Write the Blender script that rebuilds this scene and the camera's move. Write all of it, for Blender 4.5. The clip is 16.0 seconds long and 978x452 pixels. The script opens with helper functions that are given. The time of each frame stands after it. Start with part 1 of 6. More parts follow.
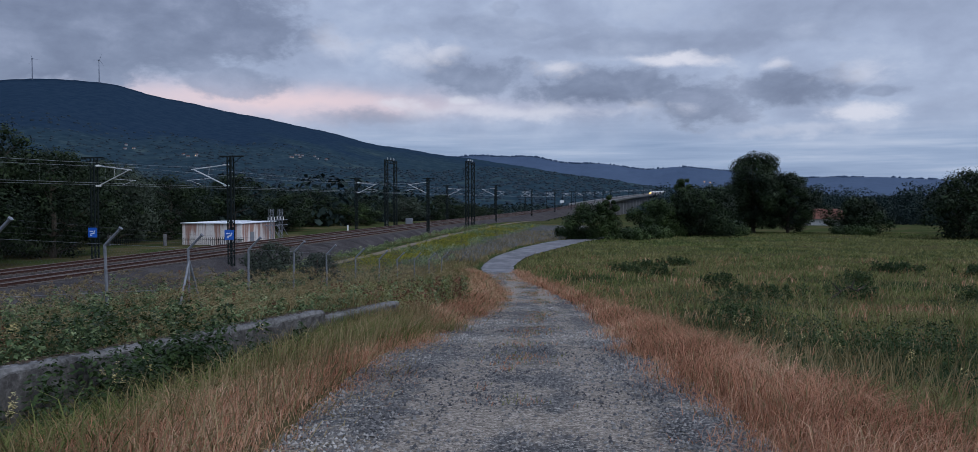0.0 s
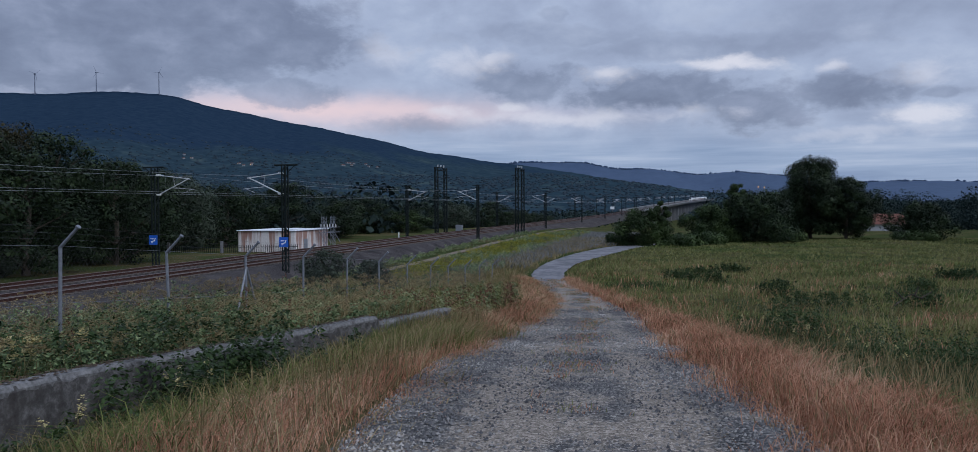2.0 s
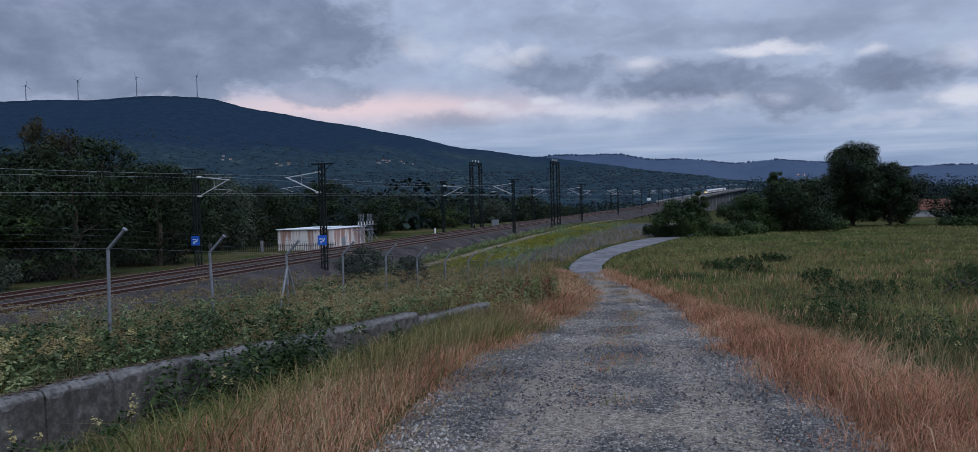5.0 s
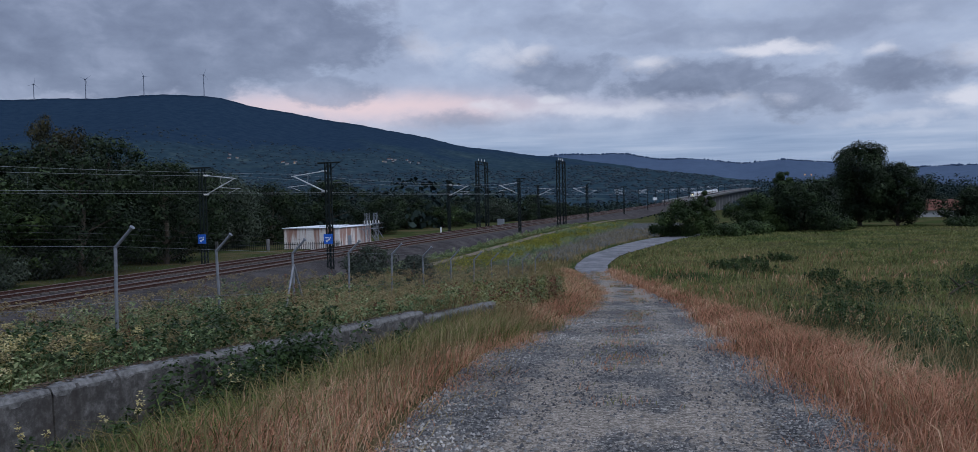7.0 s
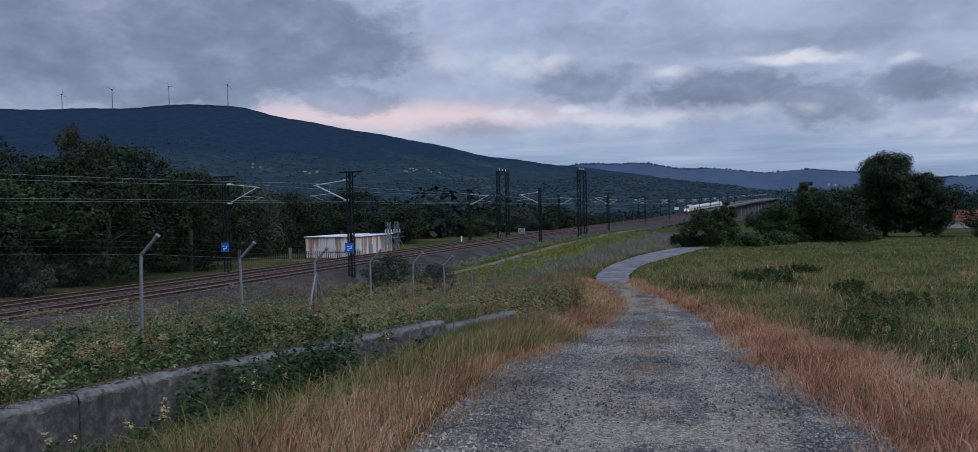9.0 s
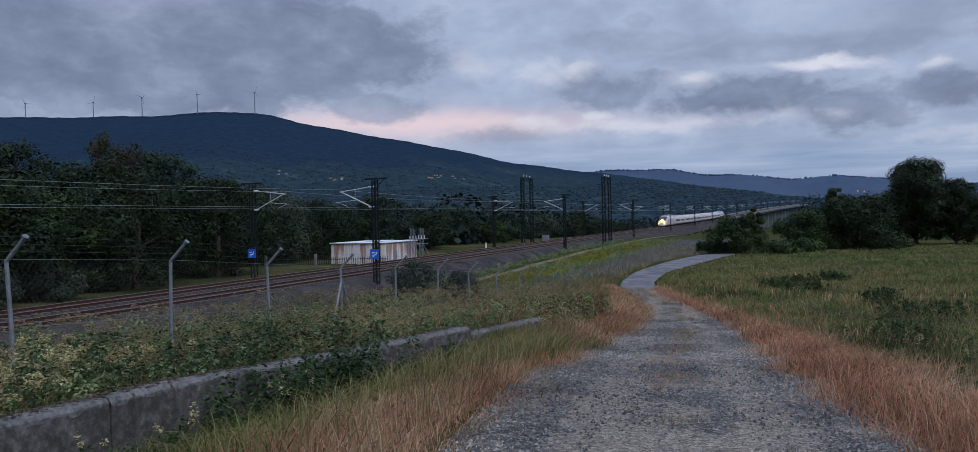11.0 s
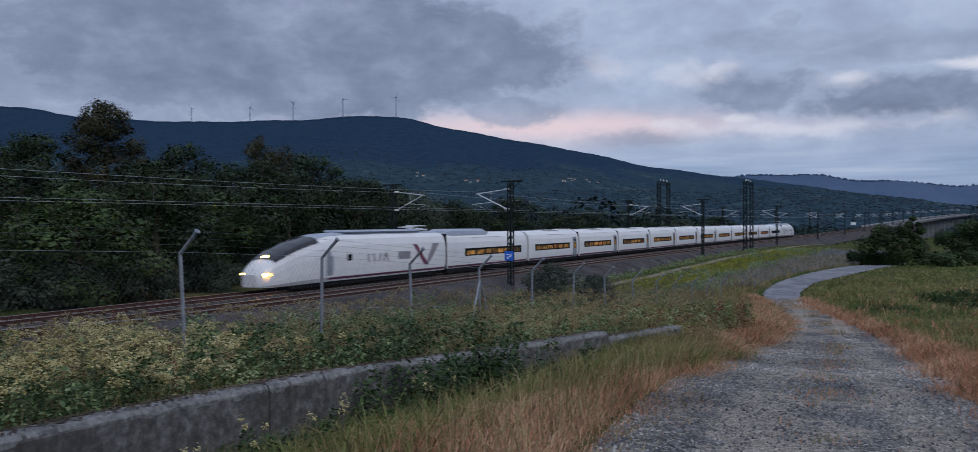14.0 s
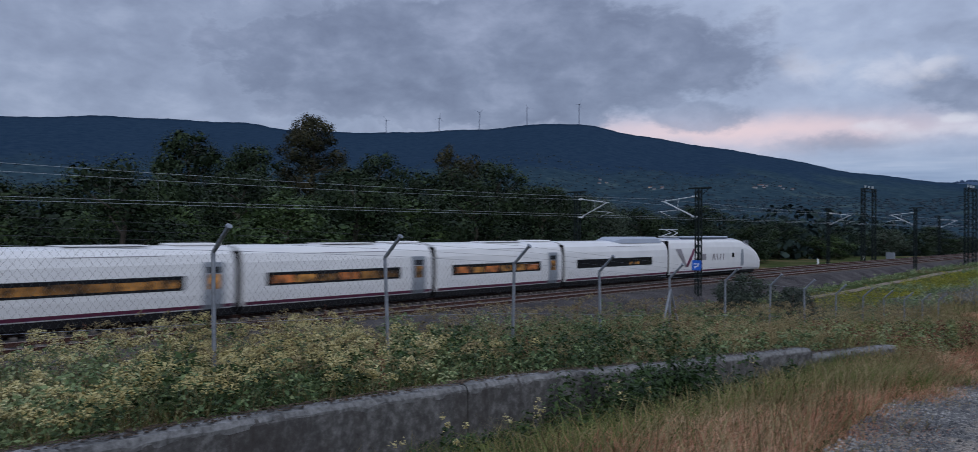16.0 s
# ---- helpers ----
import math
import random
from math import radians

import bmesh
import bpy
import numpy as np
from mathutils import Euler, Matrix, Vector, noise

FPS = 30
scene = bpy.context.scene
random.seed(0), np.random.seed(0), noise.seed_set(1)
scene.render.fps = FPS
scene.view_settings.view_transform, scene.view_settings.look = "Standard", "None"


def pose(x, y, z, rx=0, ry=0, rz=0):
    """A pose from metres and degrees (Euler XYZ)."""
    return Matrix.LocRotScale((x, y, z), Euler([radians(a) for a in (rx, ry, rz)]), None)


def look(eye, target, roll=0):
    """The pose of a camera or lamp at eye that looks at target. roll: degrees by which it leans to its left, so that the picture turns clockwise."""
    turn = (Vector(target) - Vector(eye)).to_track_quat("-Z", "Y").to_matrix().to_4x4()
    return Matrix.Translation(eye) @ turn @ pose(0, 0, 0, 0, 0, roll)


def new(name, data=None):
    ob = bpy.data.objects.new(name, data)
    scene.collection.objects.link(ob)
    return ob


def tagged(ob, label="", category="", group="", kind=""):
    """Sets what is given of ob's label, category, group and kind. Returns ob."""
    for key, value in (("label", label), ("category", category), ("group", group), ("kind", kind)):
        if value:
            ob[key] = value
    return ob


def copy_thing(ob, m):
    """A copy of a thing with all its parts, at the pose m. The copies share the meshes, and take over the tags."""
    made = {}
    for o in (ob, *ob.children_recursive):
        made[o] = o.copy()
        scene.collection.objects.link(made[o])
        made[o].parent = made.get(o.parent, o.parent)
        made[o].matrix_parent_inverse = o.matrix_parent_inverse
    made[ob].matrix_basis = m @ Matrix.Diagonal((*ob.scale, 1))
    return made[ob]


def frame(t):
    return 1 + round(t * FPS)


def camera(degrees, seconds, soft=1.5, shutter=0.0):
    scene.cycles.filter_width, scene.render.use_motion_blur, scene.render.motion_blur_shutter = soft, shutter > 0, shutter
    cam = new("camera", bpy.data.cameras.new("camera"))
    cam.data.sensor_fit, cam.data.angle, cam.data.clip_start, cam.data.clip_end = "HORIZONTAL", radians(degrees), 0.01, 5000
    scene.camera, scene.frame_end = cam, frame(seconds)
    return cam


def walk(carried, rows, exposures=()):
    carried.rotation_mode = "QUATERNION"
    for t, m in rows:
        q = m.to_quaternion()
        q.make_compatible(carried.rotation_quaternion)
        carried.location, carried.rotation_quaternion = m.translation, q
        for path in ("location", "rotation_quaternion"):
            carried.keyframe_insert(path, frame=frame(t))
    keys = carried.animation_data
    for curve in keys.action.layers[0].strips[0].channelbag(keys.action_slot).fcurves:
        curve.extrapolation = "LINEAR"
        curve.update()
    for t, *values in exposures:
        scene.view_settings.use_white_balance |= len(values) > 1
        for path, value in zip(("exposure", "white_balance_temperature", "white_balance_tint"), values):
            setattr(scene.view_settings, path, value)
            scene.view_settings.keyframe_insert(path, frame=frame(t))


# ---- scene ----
EYE = 4.26          # the rails are at z = 0
ARM = 0.67          # the camera swings about the holder's spine
cam = camera(63.43, 16.0, soft=0.7, shutter=0.2)
PATH = [
    (0, 0.00, -1.90, 0.00), (0.5, 0.88, -1.93, 0.02), (1, 1.91, -1.82, -0.11), (1.5, 2.80, -1.47, -0.01),
    (2, 3.58, -1.41, 0.29), (2.5, 4.12, -1.42, 0.58), (3, 4.73, -1.38, 0.75), (3.5, 5.27, -1.37, 0.93),
    (4, 5.69, -1.45, 1.18), (6.5, 6.39, -2.12, 1.60), (7, 6.56, -1.82, 1.41), (7.5, 6.86, -1.45, 1.27),
    (8, 7.26, -1.37, 1.37), (8.5, 7.62, -1.27, 1.31), (9, 8.05, -1.11, 1.25), (11.5, 10.07, -0.55, 1.21),
    (12, 10.30, -0.53, 1.23), (12.5, 10.69, -0.49, 1.22), (13, 11.06, -0.46, 0.80), (13.5, 12.80, -0.39, 0.53),
    (14, 19.42, -0.26, 0.16), (14.5, 24.51, -0.04, -0.20), (15, 25.51, 0.28, -0.49), (15.5, 26.43, 0.27, -0.35),
    (16, 32.54, 0.23, -0.41)]
walk(cam, [(t, pose(-ARM * math.sin(radians(y)), ARM * (math.cos(radians(y)) - 1), EYE, 90 + p, r, y))
           for t, y, p, r in PATH])

# ---------------------------------------------------------------- world and light
world = bpy.data.worlds.new("dusk_sky")
scene.world = world
world.use_nodes = True
SUN_EL, SUN_AZ = radians(44), radians(131)


class Graph:
    """Short hand for wiring nodes."""

    def __init__(self, tree):
        self.t = tree

    def n(self, kind, inputs=None, **attrs):
        node = self.t.nodes.new(kind)
        for k, v in attrs.items():
            setattr(node, k, v)
        for k, v in (inputs or {}).items():
            if isinstance(v, bpy.types.NodeSocket):
                self.t.links.new(v, node.inputs[k])
            else:
                node.inputs[k].default_value = v
        return node

    def math(self, op, a, b=0.0, c=0.0, clamp=False):
        return self.n("ShaderNodeMath", {0: a, 1: b, 2: c}, operation=op, use_clamp=clamp).outputs[0]

    def noise(self, vec, scale, detail=6.0, rough=0.55, out="Fac", distort=0.0):
        return self.n("ShaderNodeTexNoise", {"Vector": vec, "Scale": scale, "Detail": detail, "Roughness": rough,
                                             "Distortion": distort}).outputs[out]

    def ramp(self, fac, stops, interp="LINEAR"):
        r = self.n("ShaderNodeValToRGB", {"Fac": fac})
        r.color_ramp.interpolation = interp
        el = r.color_ramp.elements
        while len(el) < len(stops):
            el.new(0.5)
        for e, (p, c) in zip(el, stops):
            e.position = p
            e.color = (*c, 1.0) if len(c) == 3 else c
        return r.outputs["Color"]

    def mix(self, fac, a, b, blend="MIX"):
        m = self.n("ShaderNodeMix", data_type="RGBA", blend_type=blend)
        for k, v in ((0, fac), (6, a), (7, b)):
            if isinstance(v, bpy.types.NodeSocket):
                self.t.links.new(v, m.inputs[k])
            else:
                m.inputs[k].default_value = (*v, 1.0) if isinstance(v, tuple) and len(v) == 3 else v
        return m.outputs[2]

    def smooth(self, x, a, b, lo=0.0, hi=1.0):
        return self.n("ShaderNodeMapRange", {0: x, 1: a, 2: b, 3: lo, 4: hi},
                      interpolation_type="SMOOTHSTEP").outputs[0]


def build_world():
    g = Graph(world.node_tree)
    world.node_tree.nodes.clear()
    sky = g.n("ShaderNodeTexSky", sky_type="NISHITA", sun_disc=False, sun_elevation=SUN_EL, sun_rotation=SUN_AZ)
    co = g.n("ShaderNodeTexCoord").outputs["Generated"]
    sep = g.n("ShaderNodeSeparateXYZ", {0: co})
    z = g.math("MAXIMUM", sep.outputs[2], 0.0)
    az = g.math("ARCTAN2", sep.outputs[0], sep.outputs[1])       # radians, to the right of y
    el = g.math("ARCSINE", z)
    span = g.n("ShaderNodeCombineXYZ", {0: g.math("MULTIPLY", az, 3.8), 1: g.math("MULTIPLY", el, 6.6), 2: 0.0}).outputs[0]
    curl = g.n("ShaderNodeTexNoise", {"Vector": span, "Scale": 1.7, "Detail": 6.0, "Roughness": 0.6}).outputs["Color"]
    cs = g.n("ShaderNodeSeparateColor", {0: curl})
    waz = g.math("ADD", az, g.math("MULTIPLY", g.math("SUBTRACT", cs.outputs[0], 0.5), 0.11))
    wel = g.math("ADD", el, g.math("MULTIPLY", g.math("SUBTRACT", cs.outputs[1], 0.5), 0.05))
    billow = g.noise(span, 2.0, 6.0, 0.5, distort=0.15)
    fine = g.noise(span, 5.0, 8.0, 0.60, distort=0.25)
    wisp = g.noise(span, 17.0, 6.0, 0.62, distort=0.3)
    ragged = g.math("ADD", g.math("MULTIPLY", g.math("SUBTRACT", fine, 0.5), 2.2), g.math("ADD", g.math("MULTIPLY", g.math("SUBTRACT", billow, 0.5), 0.9), g.math("MULTIPLY", g.math("SUBTRACT", wisp, 0.5), 0.45)))

    def bank(rows, soft0, soft1):
        """The union of ragged-edged patches: degrees to the right and up, half sizes, weight."""
        total = 0.0
        for a0, e0, wa, we, weight in rows:
            p = g.math("MULTIPLY", g.math("SUBTRACT", waz, radians(a0)), 1 / radians(wa))
            q = g.math("MULTIPLY", g.math("SUBTRACT", wel, radians(e0)), 1 / radians(we))
            rr = g.math("SQRT", g.math("ADD", g.math("MULTIPLY", p, p), g.math("MULTIPLY", q, q)))
            d = g.math("ADD", g.math("MULTIPLY", g.math("SUBTRACT", 1.0, rr), max(1.0, we / 2.0)), ragged)
            total = g.math("MAXIMUM", total, g.math("MULTIPLY", g.smooth(d, soft0, soft1), weight))
        return total

    body = g.math("ADD", g.math("MULTIPLY", g.math("SUBTRACT", g.smooth(billow, 0.38, 0.62), 0.5), 0.12), g.math("MULTIPLY", g.math("SUBTRACT", fine, 0.5), 0.32))
    v = g.math("ADD", body, 0.52)
    cloud = g.ramp(v, [
        (0.0, (0.118, 0.150, 0.235)), (0.34, (0.245, 0.292, 0.425)), (0.54, (0.335, 0.400, 0.555)),
        (0.72, (0.455, 0.525, 0.675)), (0.90, (0.66, 0.69, 0.79))])
    # low strip near the horizon: layered blue-grey haze, rosy above it
    layer = g.noise(g.n("ShaderNodeCombineXYZ", {0: g.math("MULTIPLY", az, 1.5), 1: g.math("MULTIPLY", el, 22.0), 2: 0.0}).outputs[0], 2.2, 6.0, 0.55)
    haze = g.ramp(layer, [(0.34, (0.190, 0.265, 0.425)), (0.52, (0.270, 0.352, 0.520)), (0.68, (0.40, 0.47, 0.62))])
    low = g.smooth(g.math("ADD", wel, g.math("MULTIPLY", g.math("SUBTRACT", billow, 0.5), 0.05)), 0.055, 0.100, 1.0, 0.0)
    col = g.mix(low, cloud, haze)
    rose_e = g.math("MULTIPLY", g.math("SUBTRACT", wel, 0.116), 1 / 0.017)
    rose_a = g.math("MULTIPLY", g.math("ADD", waz, 0.27), 1 / 0.24)
    rose = g.math("POWER", 2.718, g.math("MULTIPLY", g.math("ADD", g.math("MULTIPLY", rose_e, rose_e), g.math("MULTIPLY", rose_a, rose_a)), -1.0))
    col = g.mix(g.math("MULTIPLY", rose, 1.0, clamp=True), col, (0.68, 0.55, 0.60))
    shade = g.ramp(g.math("ADD", g.math("MULTIPLY", fine, 0.4), g.math("MULTIPLY", billow, 0.6)), [(0.34, (0.125, 0.153, 0.242)), (0.50, (0.182, 0.221, 0.330)), (0.68, (0.285, 0.332, 0.47))])
    col = g.mix(bank(DARK_CLOUDS, -0.20, 0.52), col, shade)
    col = g.mix(bank(CLOUD_GAPS, -0.30, 1.0), col, (0.64, 0.65, 0.74))
    # overcast: the zenith is about three times as bright as the rim
    lift = g.smooth(el, 0.30, 1.2, 1.0, 1.75)
    col = g.mix(1.0, col, g.n("ShaderNodeCombineXYZ", {0: lift, 1: lift, 2: lift}).outputs[0], "MULTIPLY")
    col = g.mix(0.006, col, sky.outputs[0])
    bg = g.n("ShaderNodeBackground", {"Color": col, "Strength": SKY_STRENGTH})
    out = g.n("ShaderNodeOutputWorld")
    g.t.links.new(bg.outputs[0], out.inputs[0])


SKY_STRENGTH = 1.08
DARK_CLOUDS = [(-33.0, 11.9, 21.5, 5.2, 1.0), (8.4, 8.0, 7.3, 1.7, 1.0), (14.8, 6.8, 4.7, 1.9, 1.0), (21.0, 7.3, 3.5, 1.5, 0.95), (-1.3, 8.8, 4.7, 1.6, 0.85), (25.7, 6.9, 2.3, 0.5, 0.6), (1.3, 13.4, 1.1, 0.7, 0.35), (12.6, 11.1, 14.2, 1.1, 0.45), (0.5, 12.0, 8.1, 0.9, 0.4), (-8.5, 5.7, 4.1, 0.7, 0.4), (-17.3, 7.9, 3.5, 1.2, 0.75), (23.0, 12.1, 10.4, 1.8, 0.35), (-52.0, 11.0, 26.0, 6.5, 0.6)]
CLOUD_GAPS = [(13.0, 9.9, 3.7, 0.5, 0.9), (20.2, 9.1, 1.3, 0.5, 0.6), (-3.6, 10.2, 2.0, 0.6, 0.6), (4.5, 9.4, 1.8, 0.6, 0.7), (24.7, 5.5, 3.1, 0.6, 0.8), (-2.0, 7.1, 1.4, 0.5, 0.7), (-10.8, 10.9, 2.0, 1.3, 0.35), (-5.6, 10.0, 2.0, 1.0, 0.45), (3.2, 6.2, 9.8, 0.7, 0.55), (21.9, 4.7, 6.1, 0.4, 0.3), (-6.7, 6.7, 2.7, 0.5, 0.6), (24.7, 8.2, 2.4, 0.8, 0.4)]
build_world()
sun_data = bpy.data.lights.new("sun", "SUN")
sun_data.energy, sun_data.angle, sun_data.color = 1.5, radians(25), (0.93, 0.95, 1.0)
sun = new("sun", sun_data)
sun.matrix_world = look((0, 0, 60), (-30, 26, 22))
scene.view_settings.exposure = 0.0

# ---------------------------------------------------------------- materials


def material(name, build, rough=0.8, metal=0.0, bump=None, spec=0.3):
    """A node material. build(g, vec) gives the colour socket, or (colour, height, roughness)."""
    m = bpy.data.materials.new(name)
    m.use_nodes = True
    g = Graph(m.node_tree)
    bsdf = m.node_tree.nodes["Principled BSDF"]
    bsdf.inputs["Roughness"].default_value, bsdf.inputs["Metallic"].default_value = rough, metal
    bsdf.inputs["Specular IOR Level"].default_value = spec
    vec = g.n("ShaderNodeTexCoord").outputs["Object"]
    made = build(g, vec)
    made = made if isinstance(made, tuple) else (made, None, None)
    m.node_tree.links.new(made[0], bsdf.inputs["Base Color"])
    if made[1] is not None:
        b = g.n("ShaderNodeBump", {"Height": made[1], "Strength": (bump or (0.4, 0.02))[0], "Distance": (bump or (0.4, 0.02))[1]})
        m.node_tree.links.new(b.outputs[0], bsdf.inputs["Normal"])
    if made[2] is not None:
        m.node_tree.links.new(made[2], bsdf.inputs["Roughness"])
    return m


def speckled(name, dark, light, scale, rough=0.8, metal=0.0, bump=None, big=None, spec=0.3):
    def build(g, vec):
        a = g.noise(vec, scale, 8.0, 0.65)
        b = g.noise(vec, big or scale / 9, 4.0, 0.5)
        f = g.math("ADD", g.math("MULTIPLY", a, 0.6), g.math("MULTIPLY", b, 0.4))
        return g.ramp(f, [(0.34, dark), (0.66, light)]), a, None
    return material(name, build, rough, metal, bump, spec)


def leafy(name, cols, rough=0.55, thin=0.25, own=0.6):
    """Foliage: each leaf or blade takes its own shade; a little light comes through."""
    m = bpy.data.materials.new(name)
    m.use_nodes = True
    g = Graph(m.node_tree)
    nt = m.node_tree
    bsdf = nt.nodes["Principled BSDF"]
    isl = g.n("ShaderNodeNewGeometry").outputs["Random Per Island"]
    vec = g.n("ShaderNodeTexCoord").outputs["Object"]
    patch = g.noise(vec, 0.35, 3.0, 0.5)
    f = g.math("ADD", g.math("MULTIPLY", isl, own), g.math("MULTIPLY", g.smooth(patch, 0.3, 0.7), 1.0 - own))
    col = g.ramp(f, [(i / (len(cols) - 1), c) for i, c in enumerate(cols)])
    nt.links.new(col, bsdf.inputs["Base Color"])
    bsdf.inputs["Roughness"].default_value = rough
    bsdf.inputs["Specular IOR Level"].default_value = 0.1
    tr = g.n("ShaderNodeBsdfTranslucent", {"Color": col})
    mx = g.n("ShaderNodeMixShader", {0: thin, 1: bsdf.outputs[0], 2: tr.outputs[0]})
    nt.links.new(mx.outputs[0], nt.nodes["Material Output"].inputs[0])
    return m


def glowing(name, col, strength):
    m = bpy.data.materials.new(name)
    m.use_nodes = True
    b = m.node_tree.nodes["Principled BSDF"]
    b.inputs["Base Color"].default_value = (*col, 1)
    b.inputs["Emission Color"].default_value = (*col, 1)
    b.inputs["Emission Strength"].default_value = strength
    return m


def saloon(name, col):
    """A lit saloon behind tinted glass: lamps and seats as soft bright and dim patches."""
    m = glowing(name, col, 0.2)
    g = Graph(m.node_tree)
    vec = g.n("ShaderNodeTexCoord").outputs["Object"]
    rnd = g.n("ShaderNodeObjectInfo").outputs["Random"]
    spot = g.noise(g.n("ShaderNodeVectorMath", {0: vec, 1: g.n("ShaderNodeCombineXYZ", {0: rnd, 1: g.math("MULTIPLY", rnd, 40.0), 2: rnd}).outputs[0]}, operation="ADD").outputs[0], 1.9, 4.0, 0.6)
    b = m.node_tree.nodes["Principled BSDF"]
    b.inputs["Base Color"].default_value = (0.02, 0.02, 0.02, 1)
    b.inputs["Roughness"].default_value = 0.12
    m.node_tree.links.new(g.math("MULTIPLY", g.smooth(spot, 0.36, 0.72, 0.015, 0.40), g.math("ADD", g.math("MULTIPLY", rnd, 0.7), 0.35)), b.inputs["Emission Strength"])
    return m


def road_colour(g, vec):
    """Loose chippings of many greys, sandier where wheels have worn them down."""
    warp = g.n("ShaderNodeVectorMath", {0: vec, 1: g.n("ShaderNodeVectorMath", {0: g.noise(vec, 14.0, 3.0, 0.6, "Color"), 3: 0.05}, operation="SCALE").outputs[0]}, operation="ADD").outputs[0]
    big = g.n("ShaderNodeTexVoronoi", {"Vector": warp, "Scale": 34.0})
    small = g.n("ShaderNodeTexVoronoi", {"Vector": warp, "Scale": 85.0})
    hb = g.n("ShaderNodeSeparateColor", {0: big.outputs["Color"]}).outputs[0]
    hs = g.n("ShaderNodeSeparateColor", {0: small.outputs["Color"]}).outputs[1]
    patch = g.noise(vec, 0.5, 6.0, 0.62)
    blot = g.noise(vec, 2.2, 5.0, 0.65)
    grit = g.noise(vec, 90.0, 3.0, 0.7)
    tone = g.math("ADD", g.math("ADD", g.math("MULTIPLY", hb, 0.38), g.math("MULTIPLY", hs, 0.42)), g.math("MULTIPLY", grit, 0.2))
    chips = g.ramp(tone, [(0.15, (0.015, 0.016, 0.018)), (0.40, (0.048, 0.049, 0.052)), (0.64, (0.110, 0.108, 0.106)), (0.85, (0.38, 0.36, 0.33))])
    sand = g.ramp(tone, [(0.15, (0.085, 0.073, 0.060)), (0.45, (0.195, 0.168, 0.140)), (0.80, (0.37, 0.325, 0.28))])
    # two worn wheel tracks, the chippings heaped between and beside them
    sep = g.n("ShaderNodeSeparateXYZ", {0: vec})
    off = g.math("SUBTRACT", sep.outputs[0], g.math("ADD", 0.05, g.math("MULTIPLY", sep.outputs[1], 0.048)))
    rut = g.smooth(g.math("ABSOLUTE", g.math("SUBTRACT", g.math("ABSOLUTE", off), 0.72)), 0.12, 0.5, 0.075, -0.02)
    f = g.smooth(g.math("ADD", rut, g.math("ADD", g.math("MULTIPLY", patch, 0.62), g.math("MULTIPLY", blot, 0.38))), 0.46, 0.56)
    edge = g.math("MULTIPLY", big.outputs["Distance"], -1.0)
    return g.mix(g.math("MULTIPLY", f, 0.8), chips, sand), g.math("ADD", g.math("ADD", edge, g.math("MULTIPLY", hs, 0.5)), hb), None


def asphalt_colour(g, vec):
    fine = g.noise(vec, 25.0, 6.0, 0.7)
    patch = g.noise(vec, 0.7, 6.0, 0.65)
    col = g.mix(g.smooth(patch, 0.42, 0.60), (0.050, 0.053, 0.064), (0.165, 0.166, 0.184))
    return g.mix(0.3, col, g.ramp(fine, [(0.3, (0.05, 0.05, 0.06)), (0.7, (0.28, 0.28, 0.30))])), fine, None


def soil_colour(g, vec):
    a, b = g.noise(vec, 6.0, 8.0, 0.7), g.noise(vec, 0.16, 5.0, 0.6)
    grass = g.ramp(a, [(0.3, (0.016, 0.026, 0.010)), (0.55, (0.042, 0.058, 0.022)), (0.75, (0.085, 0.092, 0.040))])
    dry = g.ramp(a, [(0.3, (0.05, 0.042, 0.02)), (0.7, (0.12, 0.098, 0.055))])
    return g.mix(g.smooth(b, 0.42, 0.68), grass, dry), a, None


def concrete_colour(g, vec):
    a, b = g.noise(vec, 9.0, 8.0, 0.7), g.noise(vec, 1.1, 6.0, 0.65)
    sep = g.n("ShaderNodeSeparateXYZ", {0: vec})
    drip = g.noise(g.n("ShaderNodeCombineXYZ", {0: g.math("MULTIPLY", sep.outputs[0], 5.0), 1: g.math("MULTIPLY", sep.outputs[1], 5.0), 2: g.math("MULTIPLY", sep.outputs[2], 0.5)}).outputs[0], 1.0, 5.0, 0.6)
    base = g.ramp(a, [(0.28, (0.022, 0.021, 0.021)), (0.5, (0.070, 0.068, 0.068)), (0.70, (0.165, 0.163, 0.163)), (0.8, (0.33, 0.33, 0.33))])
    moss = g.smooth(b, 0.50, 0.64)
    return g.mix(g.math("MULTIPLY", g.math("ADD", moss, g.smooth(drip, 0.5, 0.7)), 0.5, clamp=True), base, (0.035, 0.030, 0.028)), a, None


